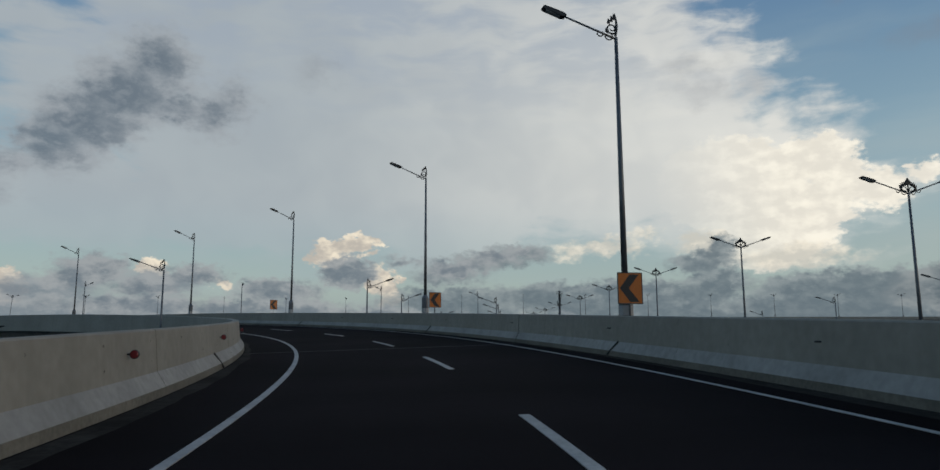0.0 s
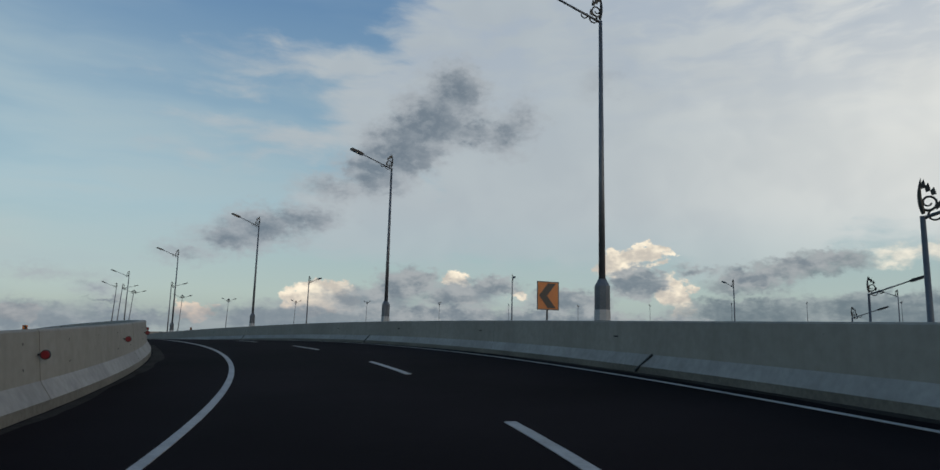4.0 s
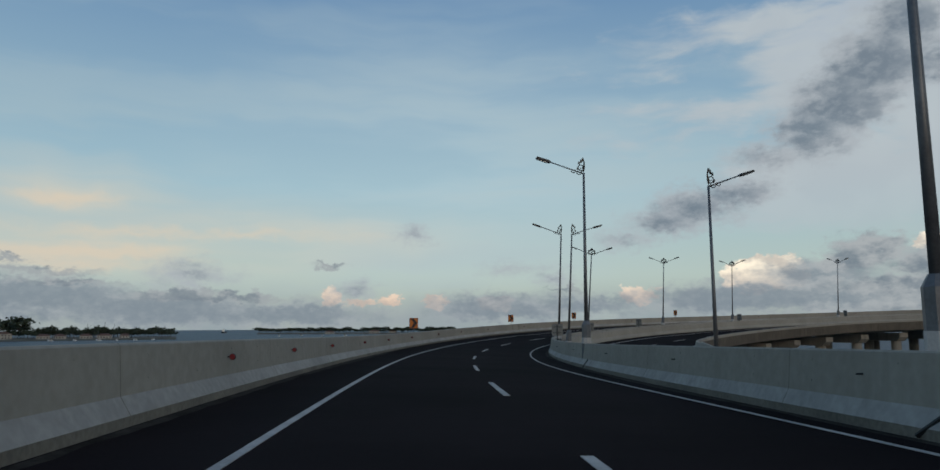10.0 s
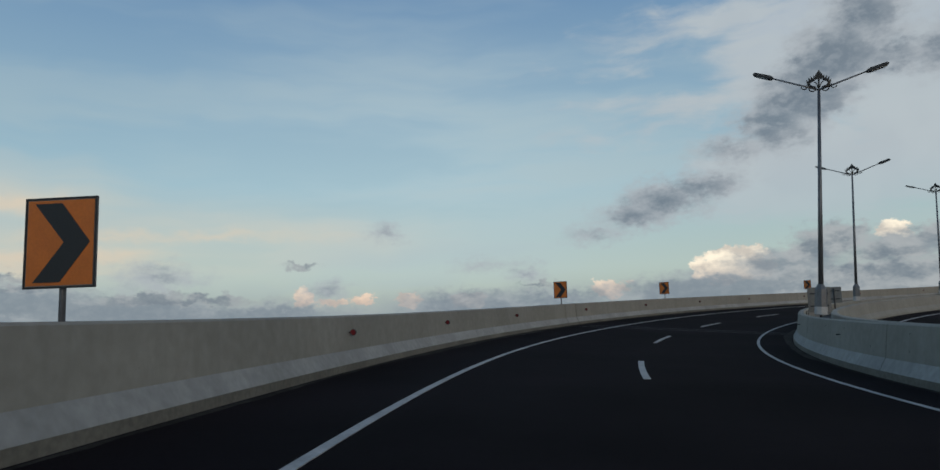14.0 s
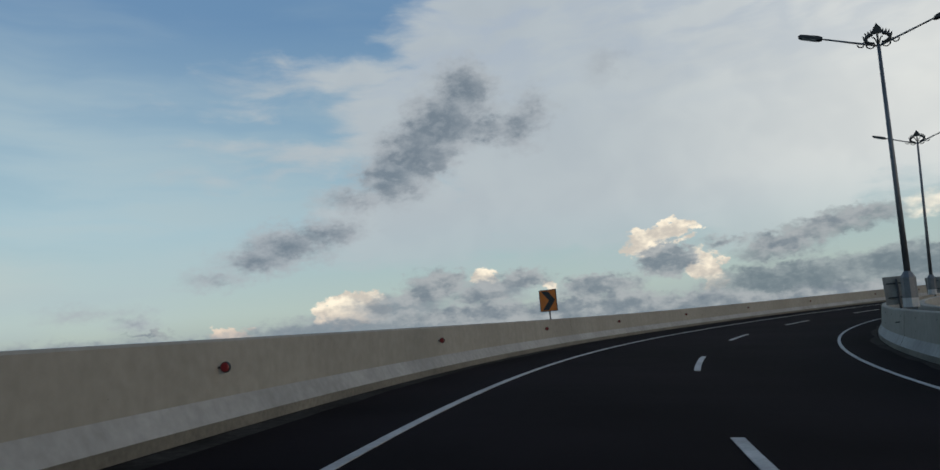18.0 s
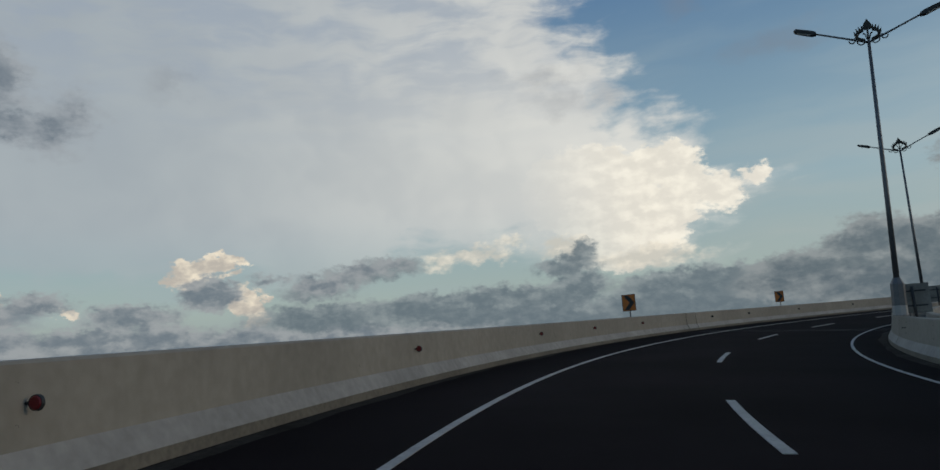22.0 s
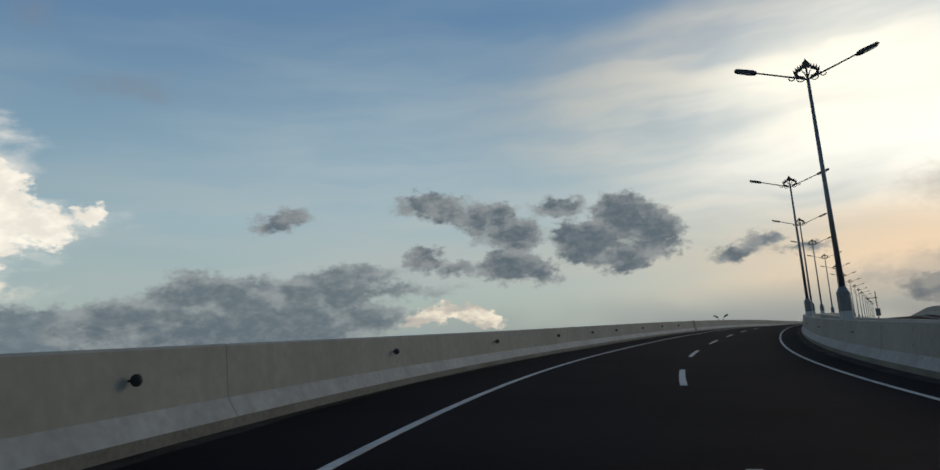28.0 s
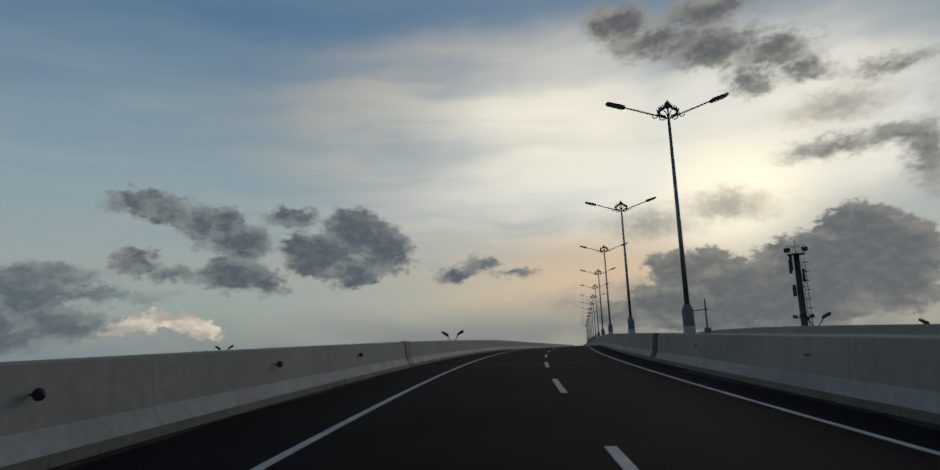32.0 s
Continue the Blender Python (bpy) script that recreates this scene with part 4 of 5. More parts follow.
for i in range(30):
    strip("lane_marking", GAP + 6.2, GAP + 6.35, NOSE + 6 + 13.4 * i, NOSE + 10.9 + 13.4 * i, PAINT, other, shift=right_at, step=1.2)
# the slot between the two barriers, filled black to half their height
slot = sweep("median_slot", [(5.72, -0.7), (GAP + 0.05, -0.7), (GAP + 0.05, 0.55), (5.72, 0.55)], 190, 800, RUBBER_AND_GAPS, shift=right_at, step=2.5)
tagged(slot, "black fill in the gap between the two crash barriers", "median", "", "structure")

# branch: a curve from the nose through the feet of its lamps
nose_at = at(NOSE, GAP + right_at(NOSE))
B_FEET = [(-99.3, 149.1), (-77.4, 135.3), (-51.3, 128.3), (-24.9, 126.8), (-1.0, 134.0), (19.0, 148.0), (35.0, 168.0), (46.0, 192.0)]
b_pts = np.array([(nose_at.x, nose_at.y)] + B_FEET)
b_knot = np.r_[0, np.cumsum(np.hypot(*np.diff(b_pts, axis=0).T))]
B_U = np.arange(0, b_knot[-1], 1.0)


def smooth_curve(knots, values, u):
    """Cubic through values at uneven knots, with slopes from the neighbours."""
    d = np.gradient(values, knots)
    i = np.clip(np.searchsorted(knots, u, "right") - 1, 0, len(knots) - 2)
    h = knots[i + 1] - knots[i]
    q = (u - knots[i]) / h
    return (2 * q ** 3 - 3 * q ** 2 + 1) * values[i] + (q ** 3 - 2 * q ** 2 + q) * h * d[i] + (3 * q ** 2 - 2 * q ** 3) * values[i + 1] + (q ** 3 - q ** 2) * h * d[i + 1]


B_X, B_Y = smooth_curve(b_knot, b_pts[:, 0], B_U), smooth_curve(b_knot, b_pts[:, 1], B_U)
B_H = np.unwrap(np.arctan2(-np.gradient(B_X), np.gradient(B_Y)))
B_END = float(B_U[-1])
B_Z = nose_at.z + np.interp(B_U, [0, 12, 36, 62, 90, 140, 220], [0, -0.7, -1.7, -1.75, -1.9, -1.8, -2.0])
B_BANK = np.radians(np.interp(B_U, [0, 30, 60], [2.2, 0.6, 0.0]))


def branch(u, a, h=0.0):
    """The place u metres behind the nose, a metres towards our road of the barrier's back."""
    x, y, z, t, b = (np.interp(u, B_U, q) for q in (B_X, B_Y, B_Z, B_H, B_BANK))
    return Vector((x + math.cos(t) * a, y + math.sin(t) * a, z + a * math.sin(b) + h))


def branch_heading(u):
    return math.degrees(np.interp(u, B_U, B_H))


strip_road = sweep("road_branch", [(-12.2, -0.25), (-0.5, -0.25), (-0.5, 0), (-12.2, 0)], 0.0, B_END, ASPHALT, step=2.5, place=branch)
tagged(strip_road, "dark asphalt branch of the opposite carriageway", "road", "", "structure")
for name, prof in (("wall_branch_outer", OUTER), ("wall_branch_inner", INNER)):
    w = sweep(name, [(GAP - a, h) for a, h in prof], 0.02, B_END, CONCRETE, step=2.0, place=branch)
    tagged(w, "pale concrete crash barrier of the branch ramp", "crash barrier", "crash barriers", "structure")
strip("edge_line", -2.36, -2.2, 0.0, 200, PAINT, strip_road, place=branch)
strip("edge_line", -10.26, -10.1, 0.0, 200, PAINT, strip_road, place=branch)
for i in range(14):
    strip("lane_marking", -6.35, -6.2, 4 + 13.4 * i, 8.9 + 13.4 * i, PAINT, strip_road, place=branch, step=1.2)

# ---- decks, girders and piers ----
deck = sweep("deck", [(-6.5, -0.26), (5.7, -0.26), (5.7, -0.55), (3.6, -0.8), (3.0, -2.1), (-3.8, -2.1), (-4.4, -0.8), (-6.5, -0.55)], FIRST, 900, GIRDER, step=4)
tagged(deck, "grey concrete box girder under the carriageway", "bridge deck", "", "structure")
deck2 = sweep("deck_other", [(GAP + 0.4, -0.26), (GAP + 12.1, -0.26), (GAP + 12.1, -0.38), (GAP + 9.6, -0.6), (GAP + 9.0, -1.0), (GAP + 3.0, -1.0), (GAP + 2.4, -0.8), (GAP + 0.4, -0.6)],
              NOSE, 800, GIRDER, step=4, shift=right_at)
tagged(deck2, "grey concrete box girder under the opposite carriageway", "bridge deck", "", "structure")
deck3 = sweep("deck_branch", [(-12.15, -0.26), (-0.4, -0.26), (-0.4, -0.6), (-2.4, -0.85), (-3.0, -2.1), (-9.0, -2.1), (-9.6, -0.85), (-12.15, -0.6)], 0, B_END, GIRDER, step=4, place=branch)
tagged(deck3, "grey concrete box girder under the branch ramp", "bridge deck", "", "structure")


def pier(place, s, a0, a1, turn, under=-2.12):
    """A bent: two columns under a crosshead, down into the sea."""
    p0, p1 = place(s, a0, under), place(s, a1, under)
    mid_ = (p0 + p1) / 2
    z = min(p0.z, p1.z) - 0.02
    ob = empty("bridge_pier", pose(mid_.x, mid_.y, 0, 0, 0, turn), "grey concrete bridge pier with two columns standing in the sea", "bridge pier", "bridge piers")
    half = (p1 - p0).length / 2
    b = bmesh.new()
    flat(b, [(-half - 0.9, z), (half + 0.9, z), (half + 0.9, z - 0.7), (half + 0.2, z - 1.3), (-half - 0.2, z - 1.3), (-half - 0.9, z - 0.7)], -0.8, 0.8)
    part("crosshead", b, GIRDER, ob)
    for k in (-1, 1):
        b = bmesh.new()
        tube(b, [(k * half * 0.8, 0, -3), (k * half * 0.8, 0, z - 1.3)], [0.75, 0.75], 12)
        part("column", b, GIRDER, ob, "", True)
    return ob


for s in range(30, 450, 21):
    pier(at, s, -3.6, 2.8, heading(s))
for s in range(204, 460, 10):
    pier(at, s, GAP + 3.2, GAP + 10.4, heading(s), -1.02)
for u in range(6, 200, 21):
    pier(branch, u, -8.8, -3.2, branch_heading(u))

# ---- street lamps ----
def street_lamp(arms, height=9.3, foot=-0.6):
    """A tapered pole on an eight-sided steel box, with a carved crown and one or two slanting arms. Arms: +1 to the right, -1 to the left."""
    two = len(arms) == 2
    lamp = empty("street_lamp", Matrix(), "tall steel street lamp with carved crown and two slanting arms" if two else "tall steel street lamp with carved crown and one slanting arm",
                 "street lamp", "street lamps")
    b = bmesh.new()
    tube(b, [(0, 0, foot), (0, 0, 1.25), (0, 0, 1.45)], [0.235, 0.225, 0.12], 8)
    part("base", b, STEEL, lamp, "grey eight-sided steel base box")
    b = bmesh.new()
    tube(b, [(0, 0, 0.28), (0, 0, 0.58)], [0.238, 0.237], 8, False)
    part("band", b, STICKER, lamp, "white painted band")
    b = bmesh.new()
    tube(b, [(0, 0, 1.4), (0, 0, 4.5), (0, 0, height)], [0.10, 0.082, 0.055], 12)
    part("pole", b, STEEL, lamp, "", True)
    for k in arms:
        b = bmesh.new()
        tube(b, [(0, 0, height - 0.05), (k * 0.7, 0, height + 0.2), (k * 1.75, 0, height + 0.58)], [0.04, 0.035, 0.03], 8)
        arm = part("arm", b, STEEL, lamp, "", True)
        b = bmesh.new()
        m = Matrix.Translation((k * 1.7, 0, height + 0.56)) @ Matrix.Rotation(-k * 0.33, 4, "Y")
        flat(b, [(k * x, z) for x, z in ((0, -0.03), (0.12, -0.07), (0.72, -0.06), (0.8, -0.02), (0.74, 0.05), (0.15, 0.07), (0, 0.04))], -0.13, 0.13, m)
        head = part("lamp_head", b, DARK_STEEL, lamp, "flat dark lamp head")
        b = bmesh.new()
        flat(b, [(k * x, z) for x, z in ((0.18, -0.085), (0.66, -0.078), (0.66, -0.06), (0.18, -0.066))], -0.1, 0.1, m)
        part("diffuser", b, GLASS, head)
        # scrolls under the arm
        b = bmesh.new()
        for x0, r, turn in ((0.22, 0.15, 1.0), (0.52, 0.12, 1.0)):
            pts = []
            for i in range(15):
                a = math.pi * (0.0 - 1.25 * i / 14) * turn
                q = r * (1 - 0.35 * i / 14)
                pts.append((k * (x0 + q * math.cos(a)), 0, height - 0.02 + x0 * 0.25 + q * math.sin(a)))
            tube(b, pts, 0.022, 6)
        part("scroll", b, GILT, lamp, "", True)
    # crown: a flame of leaves round a pair of spirals
    b = bmesh.new()
    if two:
        for k in (1, -1):
            # broad lower arc of the crown, a thin scroll inside it and the leaves on top
            pts = [(k * (0.04 + 0.33 * math.sin(a) ** 0.8), 0, height + 0.22 - 0.17 * math.cos(a)) for a in [math.pi * i / 14 for i in range(1, 14)]]
            tube(b, pts, [0.04] + [0.06] * 11 + [0.05], 6)
            pts = [(k * (0.03 + 0.13 * i / 7), 0, height + 0.04 + 0.24 * math.sin(math.pi * 0.62 * i / 7)) for i in range(8)]
            tube(b, pts, 0.022, 5)
            for x, z, u in ((0.39, 0.30, 0.45), (0.32, 0.39, 0.40), (0.24, 0.44, 0.28), (0.15, 0.47, 0.18)):
                flat(b, [(k * (x - 0.06), height + z - 0.05), (k * (x + 0.05), height + z - 0.05), (k * (x + 0.04 + u * 0.05), height + z + 0.10)], -0.03, 0.03)
        tube(b, [(0, 0, height - 0.05), (0, 0, height + 0.42)], 0.035, 6)
        flat(b, [(-0.12, height + 0.40), (0.12, height + 0.40), (0.15, height + 0.52), (0.10, height + 0.63), (0.05, height + 0.68), (0, height + 0.78), (-0.05, height + 0.68), (-0.10, height + 0.63), (-0.15, height + 0.52)], -0.04, 0.04)
    else:
        k = arms[0]
        pts = [(k * (0.13 + 0.19 * (1 - i / 24) * math.cos(i * 0.48 - 2.2)), 0, height + 0.30 + 0.19 * (1 - i / 24) * math.sin(i * 0.48 - 2.2)) for i in range(18)]
        tube(b, pts, [0.03 - 0.0007 * i for i in range(18)], 6)
        pts = [(k * (0.02 - 0.05 * math.sin(math.pi * i / 9)), 0, height + 0.05 + 0.80 * i / 9) for i in range(10)]
        tube(b, pts, [0.04, 0.045, 0.05, 0.05, 0.045, 0.04, 0.035, 0.028, 0.02, 0.008], 6)
        for x, z, u in ((0.20, 0.48, 0.16), (0.10, 0.56, 0.19), (0.02, 0.64, 0.18)):
            flat(b, [(k * x, height + z - 0.03), (k * (x + 0.09), height + z), (k * (x + 0.05), height + z + u), (k * (x - 0.02), height + z + 0.07)], -0.022, 0.022)
        flat(b, [(k * 0.26, height + 0.12), (k * 0.36, height + 0.20), (k * 0.33, height + 0.33), (k * 0.28, height + 0.24)], -0.02, 0.02)
    part("crown", b, GILT, lamp, "carved flame-shaped crown")
    return lamp


def stand(s, a, h=0.0, lean=0.0, place=None):
    p = (place or at)(s, a, h)
    return pose(p.x, p.y, p.z, 0, lean, heading(s))


left_arm, right_arm, both_arms = street_lamp([-1]), street_lamp([1]), street_lamp([-1, 1], foot=0.27)
low_both = street_lamp([-1, 1])


def again(first, m):
    """Places the lamp itself the first time, then copies of it."""
    if first.get("placed"):
        return copy_thing(first, m)
    first["placed"] = 1
    first.matrix_world = m
    return first



def taller(m, k):
    return m @ Matrix.Diagonal((1, 1, k, 1))


# station, distance from the axis, lean to the right, height
SINGLE = [(-4.0, 6.15, 0, 1.0), (20.5, 5.88, 0, 0.985), (44.1, 5.75, 0, 0.97), (69.1, 5.95, 0, 0.995), (88.8, 5.62, 0, 0.955), (114.6, 5.55, 0, 0.976),
          (140.8, 5.9, 0, 0.985), (166.2, 5.6, 0.5, 0.963), (190.9, 6.0, 2.4, 0.975)]
left_arm.matrix_world = stand(SINGLE[0][0], SINGLE[0][1], 0.9)
for s, a, lean, k in SINGLE[1:]:
    copy_thing(left_arm, taller(stand(s, a, 0.9, lean), k))
# station, distance from the axis, height, lean to the right
DOUBLE = [(216.6, 6.0, 1.0, 4.2), (245.5, 5.6, 1.01, 3.2), (265.2, 6.2, 1.005, 2.7), (291.6, 6.4, 1.05, 4.2), (319.0, 5.65, 1.12, 2.5), (345.6, 5.65, 1.12, 0.5), (370.6, 6.1, 1.05, -0.8),
          (394.8, 5.35, 0.985, -0.6), (418.3, 5.25, 0.955, -0.3), (443.2, 5.5, 0.962, 0)]
DOUBLE += [(464.5 + 24.5 * i, 5.8, 0.94, 0) for i in range(14)]
both_arms.matrix_world = stand(*DOUBLE[0][:2], 0.9, DOUBLE[0][3])
for s, a, k, lean in DOUBLE[1:]:
    copy_thing(both_arms, taller(stand(s, a, 0.9, lean), k))
for k, u in enumerate(b_knot[1:7]):
    p = branch(u, 0.0, 0.9)
    m = pose(p.x, p.y, p.z, 0, 3.0 if k == 0 else 0, branch_heading(u) + 180)
    if k == 0:
        right_arm.matrix_world = m
    else:
        copy_thing(right_arm, m)


# ---- low side roads of the interchange beyond the barrier ----
def low_road(name, p0, p1, width, z):
    """A straight viaduct between two points, with its barriers, deck and bents."""
    p0, p1 = Vector((*p0, z)), Vector((*p1, z))
    length, turn = (p1 - p0).length, math.degrees(math.atan2(-(p1 - p0).x, (p1 - p0).y))
    m = pose(p0.x, p0.y, p0.z, 0, 0, turn)

    def place(s, a, h=0.0):
        return m @ Vector((a, s, h))
    w = width / 2
    ob = sweep(name, [(-w, -0.9), (w, -0.9), (w, 0), (-w, 0)], 0, length, ASPHALT, step=20, place=place)
    tagged(ob, "low side viaduct of the interchange with concrete barriers", "road", "", "structure")
    for k in (-1, 1):
        sweep("barrier", [(k * w, -0.9), (k * (w + 0.4), -0.9), (k * (w + 0.4), 0.95), (k * (w + 0.2), 0.95), (k * w, 0.3)], 0, length, CONCRETE, ob, step=20, place=place)
    for s in range(10, int(length), 22):
        pier(place, s, -w * 0.6, w * 0.6, turn)
    return place, turn


straight, straight_turn = low_road("road_straight", (4.2, -230.0), (72.0, 570.0), 18.0, 7.0)
for s in (40, 63, 84, 107.5, 131, 154, 177, 200, 223, 246, 269, 292):
    p = straight(s + 200.7, 0.0, 0.2)
    again(low_both, pose(p.x, p.y, p.z, 0, 0, straight_turn))
west, west_turn = low_road("road_under", (-41.5, -196.0), (22.0, 170.0), 11.0, 4.6)
for s, k in ((17.6, 1), (38.6, 1), (61.1, 1), (88.6, 1)):
    p = west(s + 247.7, -5.7 * k, 0.2)
    copy_thing(right_arm, pose(p.x, p.y, p.z, 0, 0, west_turn))
for s in (45.6, 63.6, 87.6):
    p = west(s + 247.7, 5.7, 0.2)
    copy_thing(left_arm, pose(p.x, p.y, p.z, 0, 0, west_turn))
copy_thing(left_arm, pose(-16.9, 56.4, 5.3, 0, 0, 10.0))
east, east_turn = low_road("road_east", (-32.0, -188.0), (216.0, 612.0), 11.0, 4.6)
for s in (50, 83, 128, 165):
    p = east(s + 209.4, 5.7, 0.2)
    copy_thing(left_arm, pose(p.x, p.y, p.z, 0, 0, east_turn))
stub = sweep("pile", [(-0.35, -9), (0.35, -9), (0.35, 0), (-0.35, 0)], 0, 0.7, GIRDER, place=lambda s, a, h: Vector((-16.9 + a, 56.05 + s, 5.5 + h)))
tagged(stub, "square concrete pile under a lamp", "pile")


# ---- floodlights, mast and telecom tower on the far side of the crest ----
def flood_post(heads, height):
    ob = empty("floodlight_post", Matrix(), "dark floodlight post with tilted lamp heads", "floodlight", "floodlights")
    b = bmesh.new()
    tube(b, [(0, 0, 0), (0, 0, height)], [0.11, 0.06], 8)
    part("pole", b, DARK_STEEL, ob, "", True)
    for k in heads:
        b = bmesh.new()
        tube(b, [(0, 0, height - 0.1), (k * 0.35, 0, height + 0.35), (k * 0.6, 0, height + 0.75)], 0.04, 6)
        part("arm", b, DARK_STEEL, ob)
        b = bmesh.new()
        m = Matrix.Translation((k * 0.75, 0, height + 0.85)) @ Matrix.Rotation(-k * 0.55, 4, "Y")
        flat(b, [(-0.38, -0.08), (0.3, -0.16), (0.42, 0.0), (0.3, 0.14), (-0.3, 0.12)], -0.2, 0.2, m)
        part("lamp_head", b, DARK_STEEL, ob)
    return ob


twin = flood_post((-1, 1), 18.3)
twin.matrix_world = pose(52.0, 293.6, 0, 0, 0, -88)
copy_thing(twin, pose(69.8, 322.4, 0, 0, 0, -70) @ Matrix.Diagonal((1, 1, 1.005, 1)))
copy_thing(twin, pose(95.0, 335.0, 0, 0, 0, -70))
copy_thing(twin, pose(35.4, 265.5, 0, 0, 0, -112) @ Matrix.Diagonal((1, 1, 0.975, 1)))
single = flood_post((-1,), 17.2)
single.matrix_world = pose(34.7, 256.9, 0, 0, 0, -118) @ Matrix.Diagonal((1, 1, 0.989, 1))
copy_thing(single, pose(43.2, 263.5, 0, 0, 0, -111) @ Matrix.Diagonal((1, 1, 0.983, 1)))
tower = empty("telecom_tower", pose(62.5, 253.8, 0, 0, 0, -115), "dark telecom tower with side ladder, panel antennas and floodlights", "telecom tower")
TOP = 27.6
b = bmesh.new()
tube(b, [(0, 0, 0), (0, 0, 14), (0, 0, TOP - 1.2)], [0.55, 0.42, 0.33], 12)
part("shaft", b, DARK_STEEL, tower, "", True)
b = bmesh.new()
for k in (-1, 1):
    tube(b, [(0.75 + 0.16 * k, -0.1, 10), (0.62 + 0.16 * k, -0.1, TOP - 1.6)], 0.03, 5)
for i in range(38):
    z = 10.2 + 0.4 * i
    box(b, (0.46, -0.115, z), (0.92, -0.085, z + 0.03))
part("ladder", b, DARK_STEEL, tower)
for i in range(9):
    b = bmesh.new()
    z = 17 + i * 1.05
    tube(b, [(0.45, -0.1, z), (1.0, -0.5, z), (1.15, -0.1, z), (1.0, 0.3, z), (0.45, -0.1, z)], 0.03, 5)
    part("ladder_hoop", b, DARK_STEEL, tower)
b = bmesh.new()
box(b, (-0.95, -0.95, TOP - 1.25), (0.95, 0.95, TOP - 1.15))
for k in range(4):
    a = k * math.pi / 2
    for j in range(4):
        m = Matrix.Rotation(a, 4, "Z")
        tube(b, [m @ Vector((-0.93 + 0.62 * j, 0.93, TOP - 1.15)), m @ Vector((-0.93 + 0.62 * j, 0.93, TOP - 0.3))], 0.025, 4)
    tube(b, [m @ Vector((-0.93, 0.93, TOP - 0.3)), m @ Vector((0.93, 0.93, TOP - 0.3))], 0.03, 4)
part("platform", b, DARK_STEEL, tower, "railed platform")
for x, y, z, w, h in ((-0.75, -0.3, TOP - 3.4, 0.16, 1.6), (-0.62, 0.45, TOP - 3.0, 0.16, 1.7), (0.1, -0.7, TOP - 5.2, 0.18, 1.5), (-0.6, -0.2, TOP - 6.0, 0.2, 1.3), (0.55, 0.5, TOP - 4.4, 0.15, 1.5), (-0.9, 0, TOP - 0.9, 0.35, 0.5), (0.95, 0.1, TOP - 0.9, 0.35, 0.5)):
    b = bmesh.new()
    box(b, (x - w, y - 0.1, z), (x + w, y + 0.1, z + h))
    part("antenna", b, DARK_STEEL, tower)
b = bmesh.new()
tube(b, [(0, 0, TOP - 1.2), (0, 0, TOP + 1.0)], [0.05, 0.02], 6)
part("spike", b, DARK_STEEL, tower)
for k in (-1, 1):
    b = bmesh.new()
    tube(b, [(0, 0, 19.0), (k * 0.75, 0, 19.2)], 0.05, 5)
    flat(b, [(k * 0.6, 19.0), (k * 1.15, 19.15), (k * 1.1, 19.5), (k * 0.6, 19.35)], -0.25, 0.25)
    part("floodlight", b, DARK_STEEL, tower)
mast = empty("signal_mast", pose(33.5, 274.4, 0, 0, 0, -108), "thin grey signal mast with cross arm and box", "mast")
b = bmesh.new()
tube(b, [(0, 0, 0), (0, 0, 20.3)], [0.12, 0.05], 8)
part("pole", b, DARK_STEEL, mast, "", True)
b = bmesh.new()
tube(b, [(-1.1, 0, 19.5), (0.2, 0, 19.55)], 0.035, 6)
part("cross_arm", b, DARK_STEEL, mast)
b = bmesh.new()
box(b, (-0.22, -0.2, 17.3), (0.26, 0.2, 18.2))
part("control_box", b, STEEL, mast)


# ---- chevron signs ----
def chevron_sign(way):
    """An orange plate with a black chevron that points to way (+1 right, -1 left), seen from -y."""
    sign = empty("chevron_sign", Matrix(), "orange road sign with a black chevron on a steel post", "road sign", "chevron signs")
    b = bmesh.new()
    tube(b, [(0, 0, -0.35), (0, 0, 1.1)], 0.033, 8)
    part("post", b, STEEL, sign, "", True)
    b = bmesh.new()
    w, z0, z1 = 0.385, 0.33, 1.25
    flat(b, [(-w, z0), (w, z0), (w, z1), (-w, z1)], -0.065, -0.045)
    part("plate", b, PLATE_BACK, sign)
    b = bmesh.new()
    flat(b, [(-w + 0.03, z0 + 0.03), (w - 0.03, z0 + 0.03), (w - 0.03, z1 - 0.03), (-w + 0.03, z1 - 0.03)], -0.07, -0.066)
    part("sheeting", b, ORANGE, sign, "orange reflective face")
    b = bmesh.new()
    c, t = (z0 + z1) / 2, 0.36
    flat(b, [(way * x, z) for x, z in ((-0.28, z0 + 0.06), (0.01, z0 + 0.06), (0.32, c), (0.01, z1 - 0.06), (-0.28, z1 - 0.06), (0.04, c))], -0.075, -0.0705)
    part("chevron", b, BLACK, sign, "black chevron")
    b = bmesh.new()
    for lo, hi in (((-w, z0), (w, z0 + 0.02)), ((-w, z1 - 0.02), (w, z1)), ((-w, z0 + 0.02), (-w + 0.02, z1 - 0.02)), ((w - 0.02, z0 + 0.02), (w, z1 - 0.02))):
        box(b, (lo[0], -0.074, lo[1]), (hi[0], -0.0655, hi[1]))
    part("border", b, BLACK, sign)
    b = bmesh.new()
    for z in (z0 + 0.2, z1 - 0.2):
        box(b, (-0.3, -0.045, z), (0.3, -0.03, z + 0.04))
    part("bracket", b, STEEL, sign)
    return sign


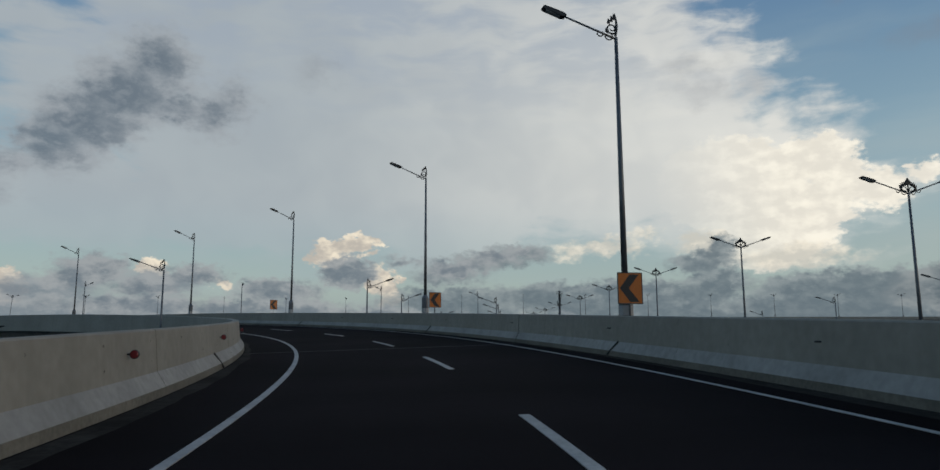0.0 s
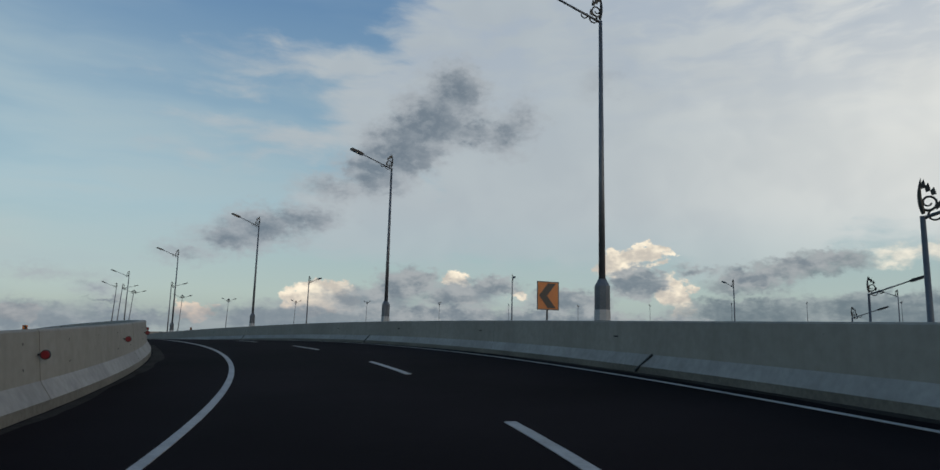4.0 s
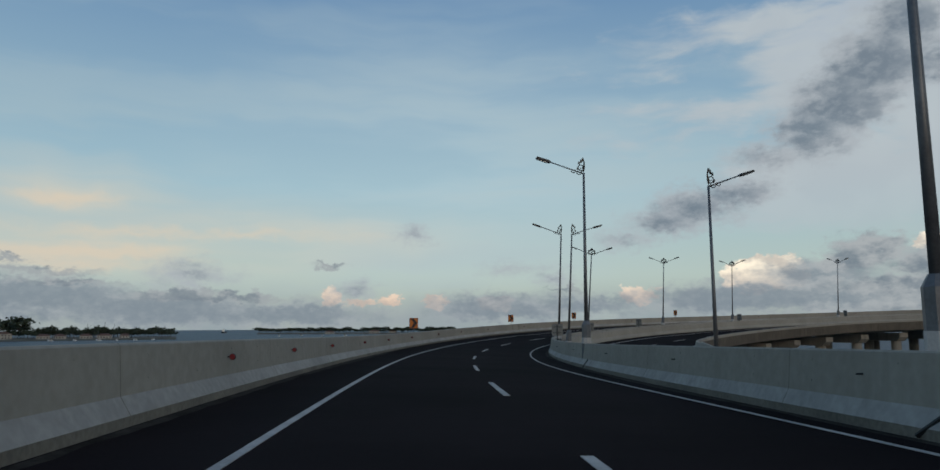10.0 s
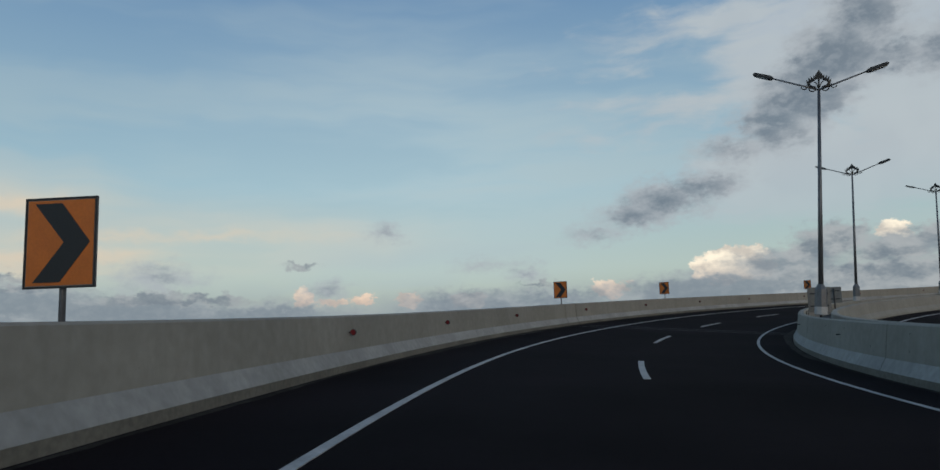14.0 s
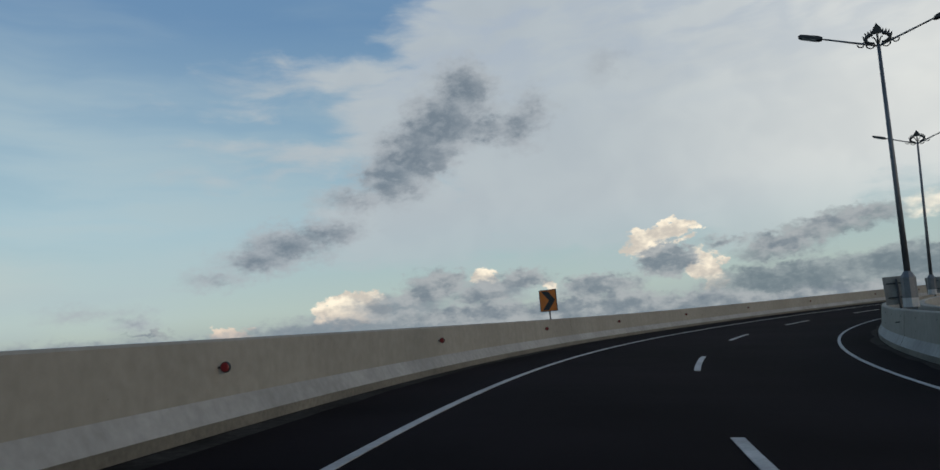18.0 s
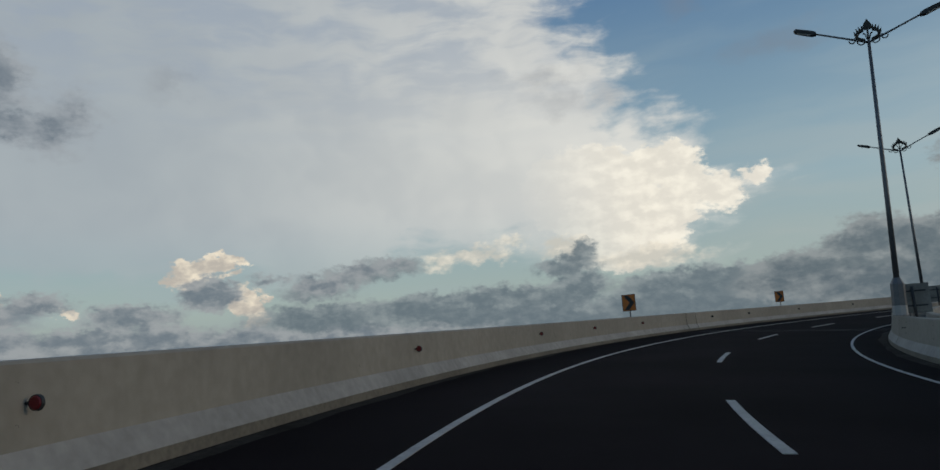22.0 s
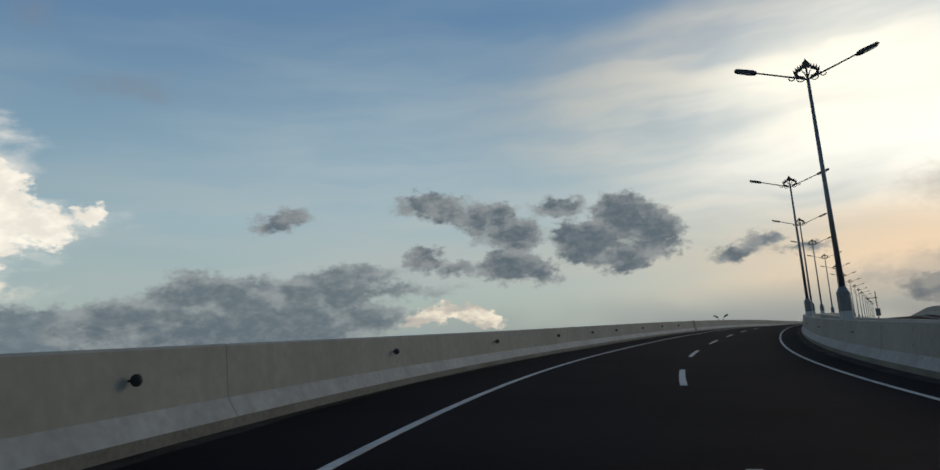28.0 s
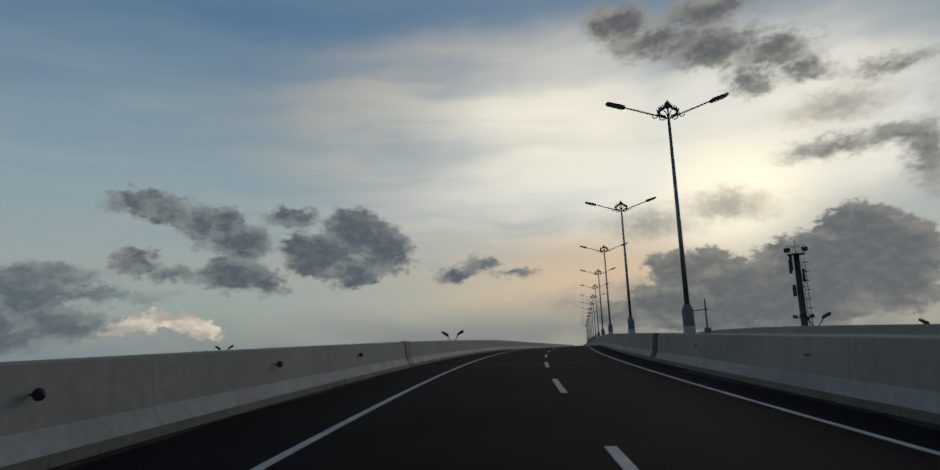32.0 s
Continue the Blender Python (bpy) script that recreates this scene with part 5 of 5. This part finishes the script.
to_right, to_left = chevron_sign(1), chevron_sign(-1)
RIGHTWARD = [192.2, 223.5, 240.6, 266.5, 328.7, 353.9]
to_right.matrix_world = stand(RIGHTWARD[0], -6.22 + left_at(RIGHTWARD[0]), 1.18)
for s in RIGHTWARD[1:]:
    copy_thing(to_right, stand(s, -6.22 + left_at(s), 1.18))
LEFTWARD = [19.6, 42.4, 72.1]
to_left.matrix_world = stand(LEFTWARD[0], 5.6, 1.18)
for s in LEFTWARD[1:]:
    copy_thing(to_left, stand(s, 5.72, 1.18))


def back_board(w, z0, z1):
    """The back of a road sign of the other direction: a bare plate on a post with cross rails."""
    board = empty("sign_back", Matrix(), "bare grey back of a road sign on a steel post", "road sign", "signs of the other direction")
    b = bmesh.new()
    flat(b, [(-w, z0), (w, z0), (w, z1), (-w, z1)], -0.012, 0.012)
    part("plate", b, PLATE_BACK, board)
    b = bmesh.new()
    tube(b, [(0, -0.06, -0.5), (0, -0.06, z1 - 0.1)], 0.04, 8)
    part("post", b, DARK_STEEL, board, "", True)
    b = bmesh.new()
    for z in (z0 + 0.25 * (z1 - z0), z0 + 0.75 * (z1 - z0)):
        box(b, (-w * 0.8, -0.04, z - 0.025), (w * 0.8, -0.013, z + 0.025))
    part("rail", b, DARK_STEEL, board)
    return board


small = back_board(0.42, 0.35, 1.35)
BACKS = [217.6, 237.2, 267.3, 293.4, 319.8, 347.8, 371.6]
small.matrix_world = stand(BACKS[0], 6.3 + right_at(BACKS[0]), 0.9)
for s in BACKS[1:]:
    copy_thing(small, stand(s, 6.0 + right_at(s), 0.9) @ Matrix.Diagonal((1.25, 1, 1.05, 1) if 300 < s < 360 else (1, 1, 1, 1)))
large = back_board(0.45, 0.1, 1.05)
large.matrix_world = pose(-100.0, 148.6, 11.7, 0, 0, 30)
for u in (b_knot[2] - 0.9, b_knot[3] + 1.0):
    p = branch(u, -0.1, 0.95)
    copy_thing(large, pose(p.x, p.y, p.z, 0, 0, 25))


# ---- small things on the barriers ----
def reflector(lens, size, label):
    """A round red reflector on a short arm, facing the traffic (-y), standing off a face towards +x."""
    ob = empty("barrier_reflector", Matrix(), label, "reflector", "barrier reflectors")
    b = bmesh.new()
    tube(b, [(-0.10, 0, 0), (0.06, 0, 0), (0.075, -0.02, 0)], 0.016, 6)
    part("arm", b, DARK_STEEL, ob)
    b = bmesh.new()
    tube(b, [(0.085, 0.012, 0), (0.085, -0.02, 0)], [0.075 * size, 0.07 * size], 14)
    part("housing", b, DARK_STEEL, ob)
    b = bmesh.new()
    tube(b, [(0.085, -0.0205, 0), (0.085, -0.03, 0)], [0.062 * size, 0.05 * size], 14)
    part("lens", b, lens, ob, "round lens")
    return ob


LEFT_REFLECTORS = [-6, 3, 12.1, 21.4, 31, 40.9, 47.6, 55, 62.7, 70.3, 77.3, 86.4, 93.6, 103, 113, 122.7, 132.9, 145.9, 153, 160.8, 170.8, 180, 189.5, 199.7, 208, 216.2, 226.3, 236.3,
                   246, 255, 264.9, 274.6, 284.9, 294.9, 305, 315.4, 322.2, 329.4, 341, 347.3, 355.9, 365.0, 373.9, 382.6, 391.4, 400.4, 407.4, 413.7, 422.4, 430.5, 438.5]
eye = reflector(RED, 1.0, "round dark-red reflector on a short steel arm on the barrier")
black_eye = reflector(DARK_STEEL, 1.0, "round black reflector on a short steel arm on the barrier")
dull = reflector(DARK_STEEL, 0.6, "small dull grey reflector on a short arm on the barrier")
eye.matrix_world = stand(LEFT_REFLECTORS[0], -6.03 + left_at(LEFT_REFLECTORS[0]), 0.8)
for s in LEFT_REFLECTORS[1:]:
    s -= 0.7 * left_at(s) if s > 200 else (-0.9 if s > 100 else 0.0)
    m = stand(s, -6.03 + left_at(s), 0.81)
    if s < 330:
        copy_thing(eye, m)
    elif 330 < s < 340:
        black_eye.matrix_world = m
    else:
        copy_thing(black_eye, m)
dull.matrix_world = stand(2.0, 5.45 + right_at(2.0), 0.8) @ Matrix.Diagonal((-1, 1, 1, 1))
for i in range(1, 48):
    s = 2.0 + 9.3 * i
    copy_thing(dull, stand(s, 5.45 + right_at(s), 0.8) @ Matrix.Diagonal((-1, 1, 1, 1)))
# slanting drain slots in the foot of the barriers
for s in (20.5, 42.3, 66.0, 90.4, 115.0, 140.0, 165.0):
    for side, sh, foot, top in ((1, right_at(s), 5.26, 5.42), (-1, left_at(s), 5.83, 6.01)):
        if side < 0 and s > 50:
            continue
        b = bmesh.new()
        p0, p1 = at(s, side * foot + sh, 0.04), at(s - 0.5, side * top + sh, 0.42)
        tube(b, [p0, p0.lerp(p1, 0.5), p1], [0.036, 0.04, 0.036], 6)
        part("drain_slot", b, RUBBER_AND_GAPS, right_barrier if side > 0 else left_barrier, "dark slanting drain slot")
# dark sleeves over the wide joint near the crest
for side, prof, sh, wall, s in ((1, RIGHT_PROFILE, right_at, right_barrier, 446.6), (-1, LEFT_PROFILE, left_at, left_barrier, 447.7)):
    sweep("joint_sleeve", [(a - side * 0.035, h + (0.03 if h > 1 else 0)) for a, h in prof[1:6]] + [(prof[5][0], 1.0), (prof[5][0], 0.15)], s, s + 1.15, RUBBER_AND_GAPS, wall, "dark sheet sleeve over the joint", step=0.45, shift=sh)
# shallow holes of the form ties on the road side of the barriers
def tie_holes(wall, side, k, shift, start):
    verts, faces = [], []
    for i in range(170):
        s = start + 2.43 * i
        for h in ((0.62, 0.98) if i % 3 else (0.98,)):
            a0 = side * (k + (h - 0.42) * 0.085) + shift(s)
            n = len(verts)
            for q in range(7):
                t = 2 * math.pi * q / 7
                verts.append(at(s + 0.028 * math.cos(t), a0 - side * 0.003, h + 0.022 * math.sin(t)))
            verts.append(at(s, a0 + side * 0.015, h))
            faces += [(n + q, n + (q + 1) % 7, n + 7) for q in range(7)]
    ob = mesh_object("tie_hole", verts, faces, RUBBER_AND_GAPS, wall, "small dark tie holes")
    ob["kind"] = "stuff"


tie_holes(left_barrier, -1, 6.02, left_at, 1.3)
tie_holes(right_barrier, 1, 5.43, right_at, 2.1)
# faint form joints across the cast faces
for i in range(46):
    for side, prof, sh, wall in ((1, RIGHT_PROFILE, right_at, right_barrier), (-1, LEFT_PROFILE, left_at, left_barrier)):
        s = 4.0 + 9.8 * i + (2.7 if side > 0 else 0.0)
        ring = [(a - side * 0.002, h + (0.002 if h > 1.16 else 0)) for a, h in prof[1:6]]
        sweep("form_joint", ring + [(a + side * 0.03, h - 0.03) for a, h in reversed(ring)], s, s + 0.014, GRIME, wall, shift=sh, step=1.0)
